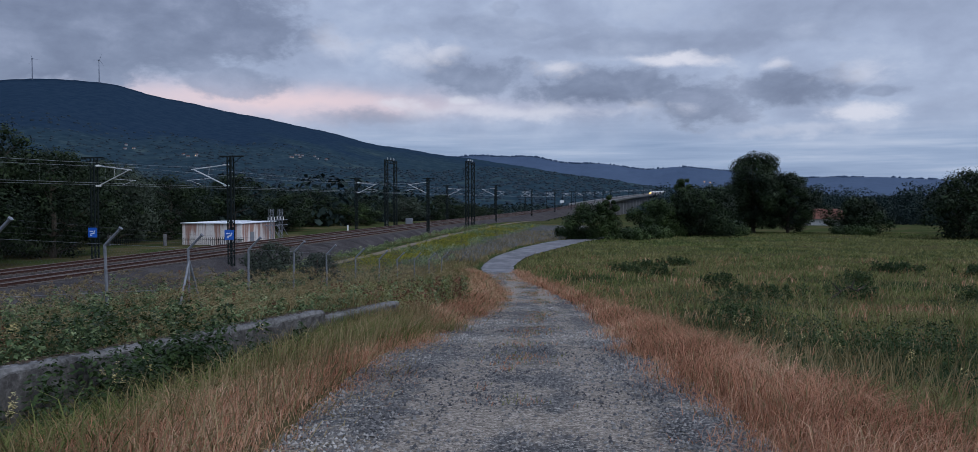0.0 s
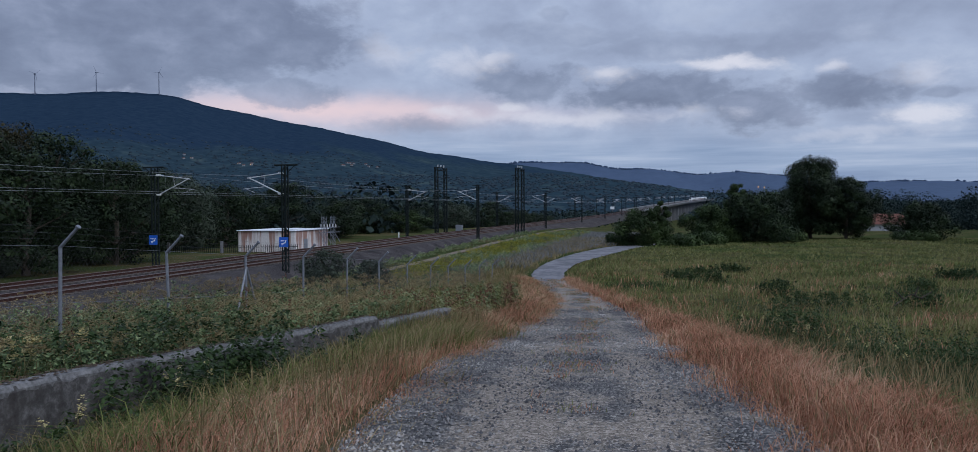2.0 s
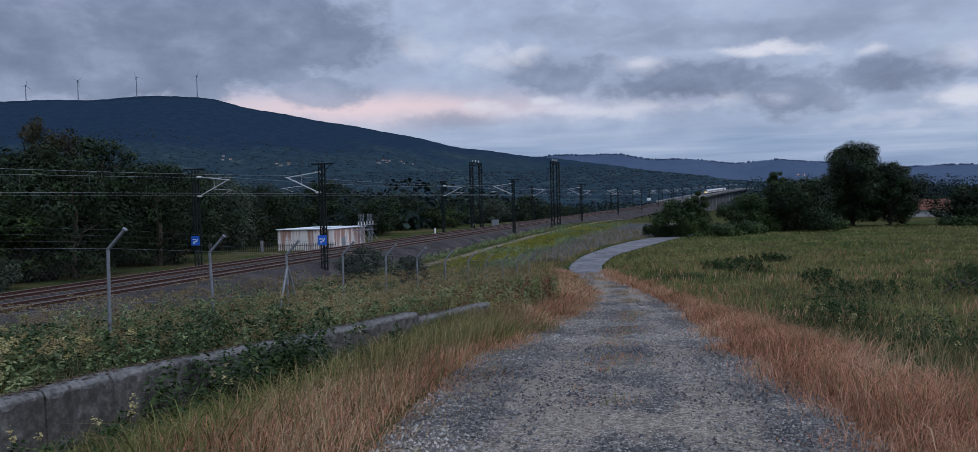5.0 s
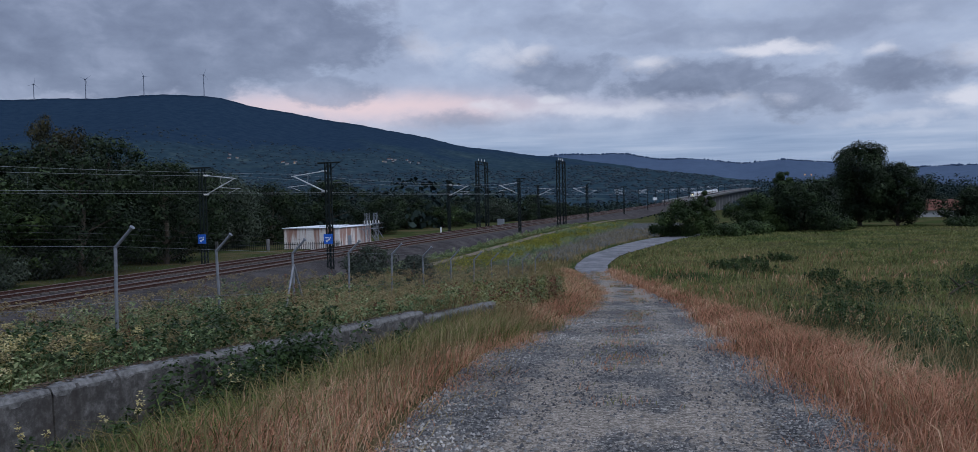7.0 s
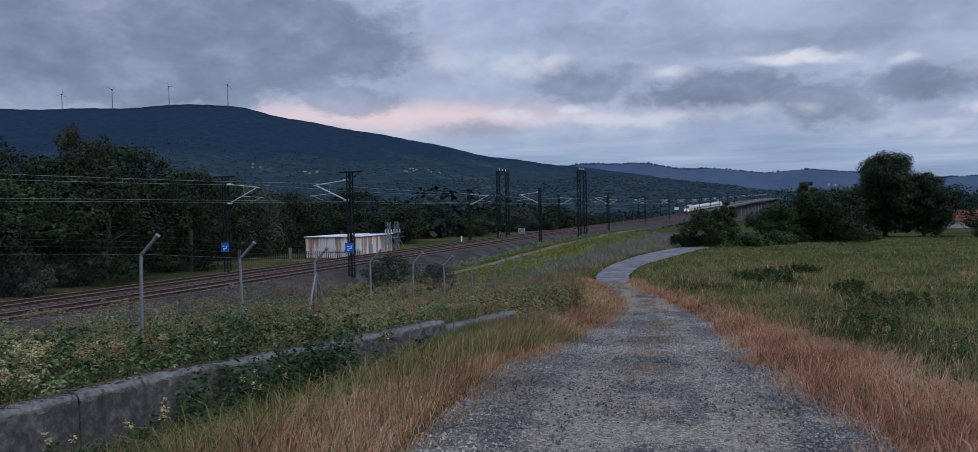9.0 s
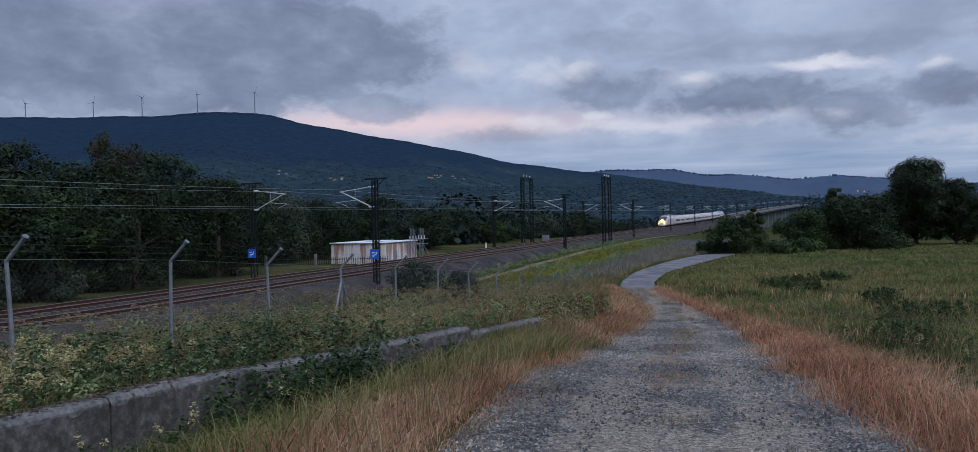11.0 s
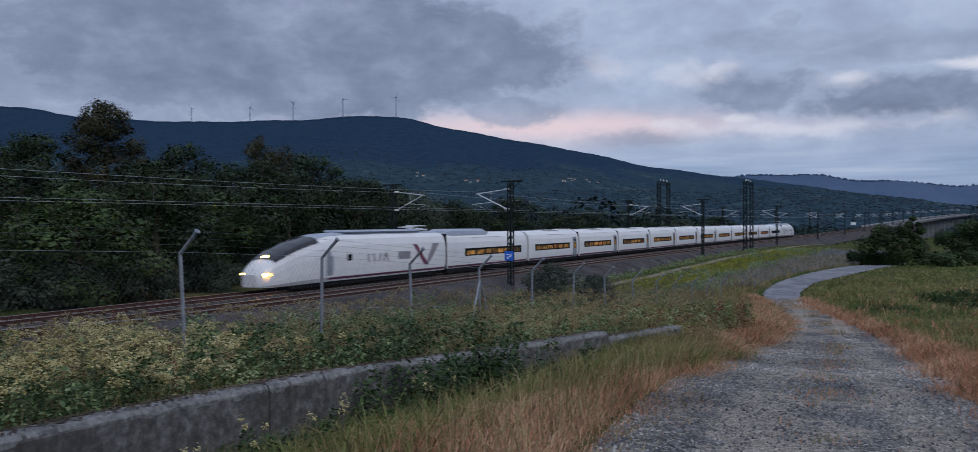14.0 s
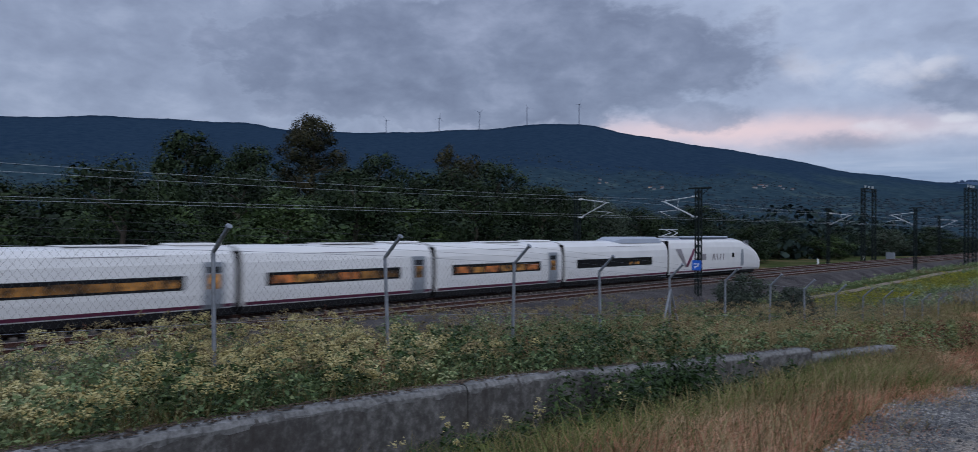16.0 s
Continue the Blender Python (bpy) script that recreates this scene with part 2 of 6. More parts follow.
def rusty_wall_colour(g, vec):
    sep = g.n("ShaderNodeSeparateXYZ", {0: vec})
    streak = g.noise(g.n("ShaderNodeCombineXYZ", {0: g.math("MULTIPLY", sep.outputs[0], 1.6), 1: g.math("MULTIPLY", sep.outputs[1], 1.6), 2: g.math("MULTIPLY", sep.outputs[2], 0.12)}).outputs[0], 1.3, 5.0, 0.6)
    fine = g.noise(vec, 7.0, 6.0, 0.7)
    top = g.smooth(sep.outputs[2], 0.8, 3.4)
    f = g.smooth(g.math("ADD", streak, g.math("MULTIPLY", top, 0.12)), 0.5, 0.66)
    paint = g.ramp(fine, [(0.3, (0.52, 0.50, 0.50)), (0.7, (0.74, 0.72, 0.71))])
    return g.mix(g.math("MULTIPLY", f, 0.85), paint, (0.26, 0.115, 0.075)), fine, None


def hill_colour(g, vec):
    """Heath on the heights, woods with small fields and clearings towards the foot. Blue distance haze is painted into
    every colour, paler low down.
    """
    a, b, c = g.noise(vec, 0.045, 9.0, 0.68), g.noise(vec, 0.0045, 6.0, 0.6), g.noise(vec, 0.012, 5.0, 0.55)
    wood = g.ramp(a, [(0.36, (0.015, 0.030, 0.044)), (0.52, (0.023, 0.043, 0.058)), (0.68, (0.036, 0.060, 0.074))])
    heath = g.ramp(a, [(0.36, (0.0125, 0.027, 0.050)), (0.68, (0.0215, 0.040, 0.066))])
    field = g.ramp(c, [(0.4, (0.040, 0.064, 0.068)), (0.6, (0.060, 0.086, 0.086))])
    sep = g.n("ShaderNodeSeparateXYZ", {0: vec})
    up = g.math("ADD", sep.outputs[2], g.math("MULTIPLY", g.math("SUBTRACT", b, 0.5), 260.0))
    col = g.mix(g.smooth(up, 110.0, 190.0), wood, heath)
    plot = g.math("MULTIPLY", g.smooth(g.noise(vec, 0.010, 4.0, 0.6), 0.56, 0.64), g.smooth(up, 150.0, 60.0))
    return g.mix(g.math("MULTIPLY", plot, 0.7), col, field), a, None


M = dict(
    gravel=material("gravel_track", road_colour, 0.9, bump=(0.3, 0.012), spec=0.1),
    stone=leafy("stone_chips", [(0.022, 0.023, 0.026), (0.072, 0.073, 0.079), (0.165, 0.163, 0.161), (0.46, 0.44, 0.41)], 0.8, 0.0),
    litter=leafy("dead_leaf_litter", [(0.018, 0.012, 0.009), (0.05, 0.035, 0.025), (0.11, 0.08, 0.055)], 0.8, 0.0),
    path=speckled("pale_earth_path", (0.12, 0.10, 0.082), (0.24, 0.20, 0.165), 3.0, 0.95, spec=0.0),
    asphalt=material("worn_asphalt", asphalt_colour, 0.75, bump=(0.3, 0.01)),
    soil=material("rough_grassland", soil_colour, 0.95, bump=(0.6, 0.08), spec=0.0),
    concrete=material("weathered_concrete", concrete_colour, 0.9, bump=(0.5, 0.02)),
    coping=speckled("lichen_crusted_coping", (0.032, 0.032, 0.032), (0.215, 0.215, 0.22), 16.0, 0.95, bump=(0.6, 0.012), big=1.6, spec=0.1),
    pale_concrete=speckled("pale_concrete", (0.10, 0.105, 0.115), (0.20, 0.205, 0.215), 3.0, 0.85),
    ballast=speckled("railway_ballast", (0.016, 0.0155, 0.017), (0.098, 0.090, 0.092), 7.0, 0.95, bump=(1.0, 0.06), big=0.5, spec=0.0),
    sleeper=speckled("concrete_sleeper", (0.062, 0.055, 0.051), (0.135, 0.12, 0.112), 6.0, 0.95, spec=0.0),
    rail=speckled("rail_side_rust", (0.022, 0.011, 0.009), (0.055, 0.025, 0.020), 8.0, 0.9, 0.0, spec=0.1),
    railhead=speckled("polished_rail", (0.13, 0.098, 0.09), (0.20, 0.155, 0.145), 5.0, 0.5, 0.2),
    mast=speckled("dark_green_steel", (0.006, 0.010, 0.011), (0.016, 0.022, 0.023), 4.0, 0.8, 0.0, spec=0.1),
    netwire=speckled("weathered_net_wire", (0.045, 0.048, 0.054), (0.09, 0.094, 0.104), 14.0, 0.6, 0.3),
    galv=speckled("galvanised_steel", (0.13, 0.145, 0.17), (0.27, 0.29, 0.33), 14.0, 0.55, 0.5),
    wire=speckled("copper_wire", (0.22, 0.235, 0.25), (0.36, 0.38, 0.40), 2.0, 0.35, 0.6),
    tube=speckled("pale_cantilever_tube", (0.50, 0.50, 0.52), (0.72, 0.72, 0.74), 5.0, 0.35, 0.4),
    insul=speckled("porcelain", (0.6, 0.6, 0.62), (0.8, 0.8, 0.8), 5.0, 0.25),
    blue=speckled("blue_enamel", (0.012, 0.09, 0.46), (0.02, 0.13, 0.58), 4.0, 0.35),
    signwhite=speckled("white_enamel", (0.7, 0.72, 0.74), (0.82, 0.83, 0.85), 4.0, 0.4),
    hut=material("rust_streaked_paint", rusty_wall_colour, 0.7, bump=(0.3, 0.02)),
    hutroof=speckled("pale_sheet_roof", (0.50, 0.54, 0.60), (0.70, 0.74, 0.80), 2.0, 0.5),
    hill=material("haze_tinted_wooded_hill", hill_colour, 1.0, bump=(0.25, 2.5), spec=0.0),
    # the air is clear: distance haze is painted in as this pale blue
    hazyhill=speckled("haze_tinted_far_hill", (0.034, 0.060, 0.112), (0.050, 0.082, 0.142), 0.02, 1.0, big=0.004),
    bark=speckled("bark", (0.025, 0.02, 0.016), (0.09, 0.075, 0.06), 6.0, 0.95, bump=(0.8, 0.05)),
    # tree crowns: near-black stops, patched by noise, paint in shade between leaf clumps
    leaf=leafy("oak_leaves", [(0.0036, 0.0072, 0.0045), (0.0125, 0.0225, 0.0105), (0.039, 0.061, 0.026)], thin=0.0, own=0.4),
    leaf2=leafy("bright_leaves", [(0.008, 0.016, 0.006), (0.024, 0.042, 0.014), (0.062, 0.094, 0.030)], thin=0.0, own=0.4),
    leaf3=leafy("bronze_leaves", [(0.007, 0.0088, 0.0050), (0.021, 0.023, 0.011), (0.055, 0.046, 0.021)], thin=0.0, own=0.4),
    leaf4=leafy("grey_green_leaves", [(0.012, 0.019, 0.0135), (0.036, 0.050, 0.035), (0.075, 0.095, 0.068)], thin=0.0, own=0.4),
    # distance haze mixed into the leaf colours: slight in the valley, bluer upslope
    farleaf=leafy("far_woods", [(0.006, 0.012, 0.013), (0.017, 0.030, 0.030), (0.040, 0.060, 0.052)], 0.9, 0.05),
    hazeleaf=leafy("haze_tinted_slope_woods", [(0.014, 0.025, 0.038), (0.021, 0.035, 0.049), (0.033, 0.050, 0.062)], 0.9, 0.0),
    dry=leafy("dry_red_grass", [(0.13, 0.055, 0.032), (0.345, 0.156, 0.094), (0.49, 0.262, 0.166), (0.61, 0.43, 0.30)], 0.7, 0.3),
    straw=leafy("straw_grass", [(0.088, 0.073, 0.032), (0.205, 0.158, 0.078), (0.385, 0.31, 0.175)], 0.7, 0.3),
    green=leafy("meadow_grass", [(0.030, 0.050, 0.013), (0.082, 0.116, 0.033), (0.162, 0.182, 0.060), (0.28, 0.255, 0.115)], 0.6, 0.3),
    tan=leafy("bleached_meadow_grass", [(0.090, 0.102, 0.036), (0.160, 0.164, 0.062), (0.26, 0.240, 0.108)], 0.7, 0.3),
    sedge=leafy("dark_sedge", [(0.016, 0.032, 0.012), (0.034, 0.060, 0.022), (0.066, 0.094, 0.034)], 0.6, 0.25),
    dock=leafy("dead_dock_seed", [(0.05, 0.022, 0.014), (0.13, 0.058, 0.036), (0.22, 0.12, 0.075)], 0.8, 0.1),
    weed=leafy("weed_leaves", [(0.020, 0.038, 0.018), (0.080, 0.125, 0.056), (0.190, 0.245, 0.116), (0.36, 0.375, 0.21)], 0.5, 0.25),
    bramble=leafy("bramble_leaves", [(0.0113, 0.0242, 0.0097), (0.0282, 0.0523, 0.0177), (0.0563, 0.0885, 0.0322)], 0.4, 0.2),
    yellow=leafy("yellow_flowers", [(0.085, 0.105, 0.026), (0.19, 0.19, 0.028), (0.38, 0.34, 0.045)], 0.7, 0.2),
    cream=leafy("cream_flowers", [(0.25, 0.20, 0.075), (0.40, 0.34, 0.15), (0.60, 0.54, 0.31)], 0.7, 0.2),
    # turbine steel, its blue-grey set to imitate haze over the distance
    farpale=speckled("haze_tinted_steel", (0.10, 0.125, 0.18), (0.13, 0.155, 0.21), 0.1, 0.8),
    lavender=leafy("grey_blue_scrub", [(0.105, 0.112, 0.112), (0.175, 0.182, 0.192), (0.25, 0.255, 0.262)], 0.7, 0.2),
    white=speckled("train_white", (0.50, 0.50, 0.515), (0.57, 0.57, 0.58), 0.8, 0.3),
    trainroof=speckled("train_roof_grey", (0.20, 0.23, 0.29), (0.27, 0.30, 0.36), 0.8, 0.4),
    maroon=speckled("maroon_stripe", (0.10, 0.02, 0.05), (0.14, 0.03, 0.07), 1.0, 0.35),
    under=speckled("underframe_black", (0.004, 0.004, 0.005), (0.014, 0.014, 0.016), 3.0, 0.9, spec=0.1),
    glass=speckled("dark_train_glass", (0.006, 0.007, 0.009), (0.014, 0.015, 0.018), 1.0, 0.12),
    lit=saloon("lit_saloon_window", (1.0, 0.48, 0.12)),
    litwarm=saloon("lit_saloon_window_red", (1.0, 0.34, 0.10)),
    lamp=glowing("headlamp", (1.0, 0.42, 0.03), 450.0),
    lamphouse=glowing("headlamp_housing", (1.0, 0.50, 0.06), 10.0),
    farplaster=speckled("far_plaster", (0.16, 0.165, 0.18), (0.26, 0.265, 0.28), 1.0, 0.9),
    doorgrey=speckled("door_grey", (0.15, 0.17, 0.20), (0.21, 0.23, 0.26), 2.0, 0.4),
    liverygrey=speckled("livery_grey", (0.16, 0.15, 0.17), (0.22, 0.21, 0.23), 2.0, 0.4),
    roofred=speckled("clay_roof", (0.09, 0.035, 0.028), (0.16, 0.07, 0.05), 3.0, 0.9),
    plaster=speckled("pale_plaster", (0.42, 0.42, 0.43), (0.58, 0.58, 0.58), 2.0, 0.9),
    window=glowing("far_window_light", (1.0, 0.62, 0.25), 1.6),
    streetglow=glowing("far_street_light", (1.0, 0.42, 0.08), 0.8),
)

# ---------------------------------------------------------------- mesh helpers


def mesh_object(name, bm, mat, parent=None, smooth=False):
    me = bpy.data.meshes.new(name)
    bm.to_mesh(me)
    bm.free()
    me.materials.append(M[mat])
    if smooth:
        me.polygons.foreach_set("use_smooth", [True] * len(me.polygons))
    ob = new(name, me)
    if parent is not None:
        ob.parent = parent
    return ob


def part(name, bm, mat, parent, label="", smooth=False):
    ob = mesh_object(name, bm, mat, parent, smooth)
    return tagged(ob, label) if label else ob


def arrays(name, verts, faces, mat, parent=None, smooth=False):
    """A mesh from numpy arrays: faces of one size, as an n x k array, or a list."""
    me = bpy.data.meshes.new(name)
    verts = np.asarray(verts, dtype=np.float32)
    if isinstance(faces, np.ndarray):
        k = faces.shape[1]
        me.vertices.add(len(verts))
        me.vertices.foreach_set("co", verts.ravel())
        me.loops.add(faces.size)
        me.loops.foreach_set("vertex_index", faces.astype(np.int32).ravel())
        me.polygons.add(len(faces))
        me.polygons.foreach_set("loop_start", np.arange(0, faces.size, k, dtype=np.int32))
        me.polygons.foreach_set("loop_total", np.full(len(faces), k, dtype=np.int32))
        me.update(calc_edges=True)
    else:
        me.from_pydata(verts.tolist(), [], faces)
    me.validate()
    me.materials.append(M[mat])
    if smooth:
        me.polygons.foreach_set("use_smooth", [True] * len(me.polygons))
    ob = new(name, me)
    if parent is not None:
        ob.parent = parent
    return ob


def empty(name, m=None):
    e = new(name)
    if m is not None:
        e.matrix_basis = m
    return e


def box(bm, size, at=(0, 0, 0), rz=0.0, ry=0.0, rx=0.0, bevel=0.0):
    m = pose(*at, rx, ry, rz) @ Matrix.Diagonal((*size, 1))
    r = bmesh.ops.create_cube(bm, size=1.0, matrix=m)
    if bevel:
        edges = list({e for v in r["verts"] for e in v.link_edges})
        bmesh.ops.bevel(bm, geom=edges, offset=bevel, segments=1, affect="EDGES")
    return bm


def rod(bm, a, b, r, seg=8, r2=None):
    a, b = Vector(a), Vector(b)
    d = b - a
    m = Matrix.Translation((a + b) / 2) @ d.to_track_quat("Z", "Y").to_matrix().to_4x4()
    bmesh.ops.create_cone(bm, cap_ends=True, segments=seg, radius1=r, radius2=r if r2 is None else r2, depth=d.length, matrix=m)
    return bm


def B():
    return bmesh.new()


def cord(name, pts, r, mat, parent, label=""):
    """One continuous thin wire through the points."""
    P = np.array(pts, float)
    d = np.gradient(P, axis=0)
    d /= np.linalg.norm(d, axis=1)[:, None]
    u = np.cross(d, (0.0, 0.0, 1.0))
    u /= np.linalg.norm(u, axis=1)[:, None]
    v = np.cross(d, u)
    V = np.stack([P + r * (math.cos(a) * u + math.sin(a) * v) for a in (0, 2.09, 4.19)], 1)
    i = np.arange(len(P) * 3).reshape(-1, 3)
    j = np.roll(i, -1, axis=1)
    ob = arrays(name, V.reshape(-1, 3), np.stack([i[:-1], i[1:], j[1:], j[:-1]], -1).reshape(-1, 4), mat, parent)
    return tagged(ob, label) if label else ob


# ---------------------------------------------------------------- the lie of the land
TH0, C1, C2, S0 = radians(-8.86), 1.6e-4, 1.2e-4, 300.0
_s = np.arange(-160.0, 1500.0, 1.0)
_h = TH0 - C1 * np.minimum(_s, S0) - C2 * np.maximum(_s - S0, 0)
_hm = _h
_p = np.cumsum(np.stack([-np.sin(_hm), np.cos(_hm)], -1), 0)
_p -= _p[160]
_grade = ([-160, 280, 425, 581, 854, 1010, 1127, 1500], [0, 0, 0.95, 3.2, 7.9, 10.3, 12.4, 18.0])


def rail_z(s):
    """The line is level, then climbs towards the viaduct."""
    s = np.asarray(s, float)
    return np.mean([np.interp(s + d, *_grade) for d in (-60, -30, 0, 30, 60)], axis=0)


def line_at(s, off=0.0):
    """The place s metres along the line and off metres to its left from its base, and its heading in radians."""
    x, y = np.interp(s, _s, _p[:, 0]), np.interp(s, _s, _p[:, 1])
    h = np.interp(s, _s, _h)
    return x - np.cos(h) * off, y - np.sin(h) * off, h


def line_coords(x, y):
    """s and off of a place near the line, from its first bend."""
    R = 1 / C1
    cx, cy = R * math.cos(TH0), R * math.sin(TH0)
    dx, dy = np.asarray(x) - cx, np.asarray(y) - cy
    off = np.hypot(dx, dy) - R
    ang = np.arctan2(dy, -dx) + TH0
    return ang * R, off


ROAD = [(-30, -0.6, 3.0, 3.0), (0, 0.1, 2.61, 3.0), (5, 0.25, 2.60, 2.95), (8.8, 0.28, 2.31, 3.2), (14, 0.6, 1.76, 3.4), (22.5, 1.45, 1.06, 2.7),
        (32, 1.75, 0.46, 2.15), (41, 0.98, 0.06, 1.8), (52, 0.4, -0.19, 2.1), (63, 1.7, -0.24, 2.5), (75, 5.0, -0.24, 3.6), (88, 9.0, -0.30, 3.8), (104, 16.0, -0.7, 3.8), (125, 28.0, -1.6, 3.8)]
_ry, _rx, _rz, _rw = (np.array(c) for c in zip(*ROAD))


def _sm(y, v):
    return np.mean([np.interp(np.asarray(y, float) + d, _ry, v) for d in (-3, -1.5, 0, 1.5, 3)], axis=0)


def road_x(y):
    return _sm(y, _rx)


def road_z(y):
    return _sm(y, _rz)


def road_w(y):
    return _sm(y, _rw)


WALL = [(-7.2, -6.0, 3.0), (-5.9, 3.06, 2.66), (-5.7, 5.3, 2.56), (-5.07, 8.2, 2.48), (-4.45, 10.1, 2.39), (-4.07, 11.3, 2.33), (-2.97, 14.2, 2.26), (-1.98, 17.4, 2.13)]
_wx, _wy, _wz = (np.array(c) for c in zip(*WALL))


def wall_x(y):
    return np.interp(y, _wy, _wx)


def step(x, a, b):
    t = np.clip((np.asarray(x, float) - a) / (b - a), 0, 1)
    return t * t * (3 - 2 * t)


def wavy(x, y, k, seed=0.0):
    return (np.sin(x * k + 1.3 * np.sin(y * k * 0.7 + seed)) * np.sin(y * k * 0.83 + 1.7 * np.sin(x * k * 0.6 + seed * 2)))


def ground_z(x, y):
    x, y = np.asarray(x, float), np.asarray(y, float)
    s, off = line_coords(x, y)
    base = road_z(np.clip(y, -30, 120))
    rx = road_x(np.clip(y, -30, 120))
    half = road_w(np.clip(y, -30, 120)) / 2
    d = x - rx
    # field, a little below the lane, falling away into the valley
    field = np.interp(np.hypot(x * 0.55, y), [0, 6, 14, 30, 50, 90, 150], [2.5, 2.25, 1.55, 0.5, -0.15, -0.55, -0.9])
    field = field + 0.12 * wavy(x, y, 0.35) + 0.06 * wavy(x, y, 1.1, 2.0)
    z = np.where(d > 0, base + (field - base) * step(d, half + 0.3, half + 4.0), base)
    # verge and foot of the wall on the railway side
    top = np.interp(y, _wy, _wz)
    foot = np.minimum(top - np.interp(y, [-6, 8, 14, 17.4], [1.05, 0.95, 0.62, 0.35]), base)
    wx = wall_x(y)
    verge = base + (foot - base) * step(-d, half + 0.3, np.maximum(rx - wx, half + 0.8))
    behind = top - 0.12
    terrace = np.interp(s, [-40, 7.5, 15.7, 24, 34, 48, 80, 200], [3.0, 2.1, 1.45, 0.75, 0.2, -0.35, -0.7, -1.1])
    by = step(off, 3.5, 9.0)
    back = np.where(y < 17.4, behind + (terrace - behind) * by, terrace)
    yw = step(y, 16.5, 20.0)
    left = np.where((x < wx - 0.13) & (y < 17.4), back, verge * (1 - yw) + yw * (base + (terrace - base) * step(-d, half + 0.5, half + 6)))
    left = np.where(y >= 20, base + (terrace - base) * step(-d, half + 0.5, half + 6), left)
    left = np.where((x > wx - 0.13) & (y < 16.5), verge, left)
    z = np.where(d <= 0, left, z)
    z = np.where(np.abs(d) < half + 0.35, base - 0.07, z)
    # down to the foot of the ballast, and the flat beyond the line
    cut = step(off, 11.0, 25.0)
    z = z + (-1.25 - z) * cut
    z = np.where(off > 44, -0.6 - 0.02 * np.clip(off - 44, 0, 60) + 0.25 * wavy(x, y, 0.12), z)
    # embankment carrying the line beside the lane
    emb = step(s, 62, 120) * step(off, 9.5, 19.0) * step(-off, -60, -46)
    z = z + ((-0.75) - z) * emb * (off < 44)
    # the valley under the viaduct
    drop = step(np.hypot(x, y), 150, 420)
    z = z - 9.0 * drop * step(off, -400, 40) * step(s, 160, 420) - 5.0 * drop * (1 - step(s, 160, 420))
    return z

# ---------------------------------------------------------------- ground, lane, hills


def grid_sheet(name, xs, ys, mat, zf):
    X, Y = np.meshgrid(xs, ys)
    Z = zf(X, Y)
    v = np.stack([X, Y, Z], -1).reshape(-1, 3)
    nx, ny = len(xs), len(ys)
    i = np.arange(nx * ny).reshape(ny, nx)
    f = np.stack([i[:-1, :-1], i[:-1, 1:], i[1:, 1:], i[1:, :-1]], -1).reshape(-1, 4)
    return arrays(name, v, f, mat, smooth=True)


def spaced(lo, hi, near, far, mid=0.0, grow=0.07):
    """Steps that widen away from mid."""
    out = [mid]
    for sgn, end in ((1, hi), (-1, lo)):
        p = mid
        while sgn * (end - p) > 0:
            p += sgn * min(far, near + grow * max(0, abs(p - mid) - 12))
            out.append(p)
    return np.array(sorted(set(np.round(out, 3))))


def build_ground():
    xs = np.union1d(spaced(-4300, 4300, 0.35, 250), np.round(np.arange(-7.6, -1.6, 0.11), 3))
    ob = grid_sheet("ground", xs, spaced(-1200, 4600, 0.35, 250, 8.0), "soil", ground_z)
    tagged(ob, "rough grassland falling gently into a valley", "ground", kind="structure")


def build_lane():
    ys = np.concatenate([np.arange(-25, 44, 0.5), np.arange(44, 122, 1.0)])
    for name, y0, y1, mat, label in (("road", -25, 47, "gravel", "pale grey loose gravel farm lane"), ("road_paved", 45.0, 121, "asphalt", "worn grey asphalt lane bending below the embankment")):
        y = ys[(ys >= y0) & (ys <= y1)]
        cols = np.linspace(-0.5, 0.5, 13)
        e = 0.05 * np.sin(y * 2.1) + 0.05 * np.sin(y * 4.7 + 1)
        X = road_x(y)[:, None] + cols[None] * (road_w(y) + np.interp(y, [14, 24], [0.5, 0.0]) + e)[:, None]
        Y = np.repeat(y[:, None], 13, 1)
        if mat == "asphalt":       # its broken end
            Y[0] += 2.2 * np.sin(np.arange(13) * 2.3) * np.cos(np.arange(13) * 0.9) - 1.0
            Y[1] += 0.6
            Y[2] += 0.3
        rut = 0.035 * np.exp(-((np.abs(cols) - 0.26) / 0.09) ** 2)
        Z = road_z(y)[:, None] + 0.035 - rut[None] - 0.05 * (np.abs(cols) > 0.49)[None] + (0.012 if mat == "gravel" else 0.0) * wavy(X, Y, 2.3)
        v = np.stack([X, Y, Z], -1).reshape(-1, 3)
        i = np.arange(len(v)).reshape(-1, 13)
        f = np.stack([i[:-1, :-1], i[:-1, 1:], i[1:, 1:], i[1:, :-1]], -1).reshape(-1, 4)
        tagged(arrays(name, v, f, mat, smooth=True), label, "road", kind="structure")


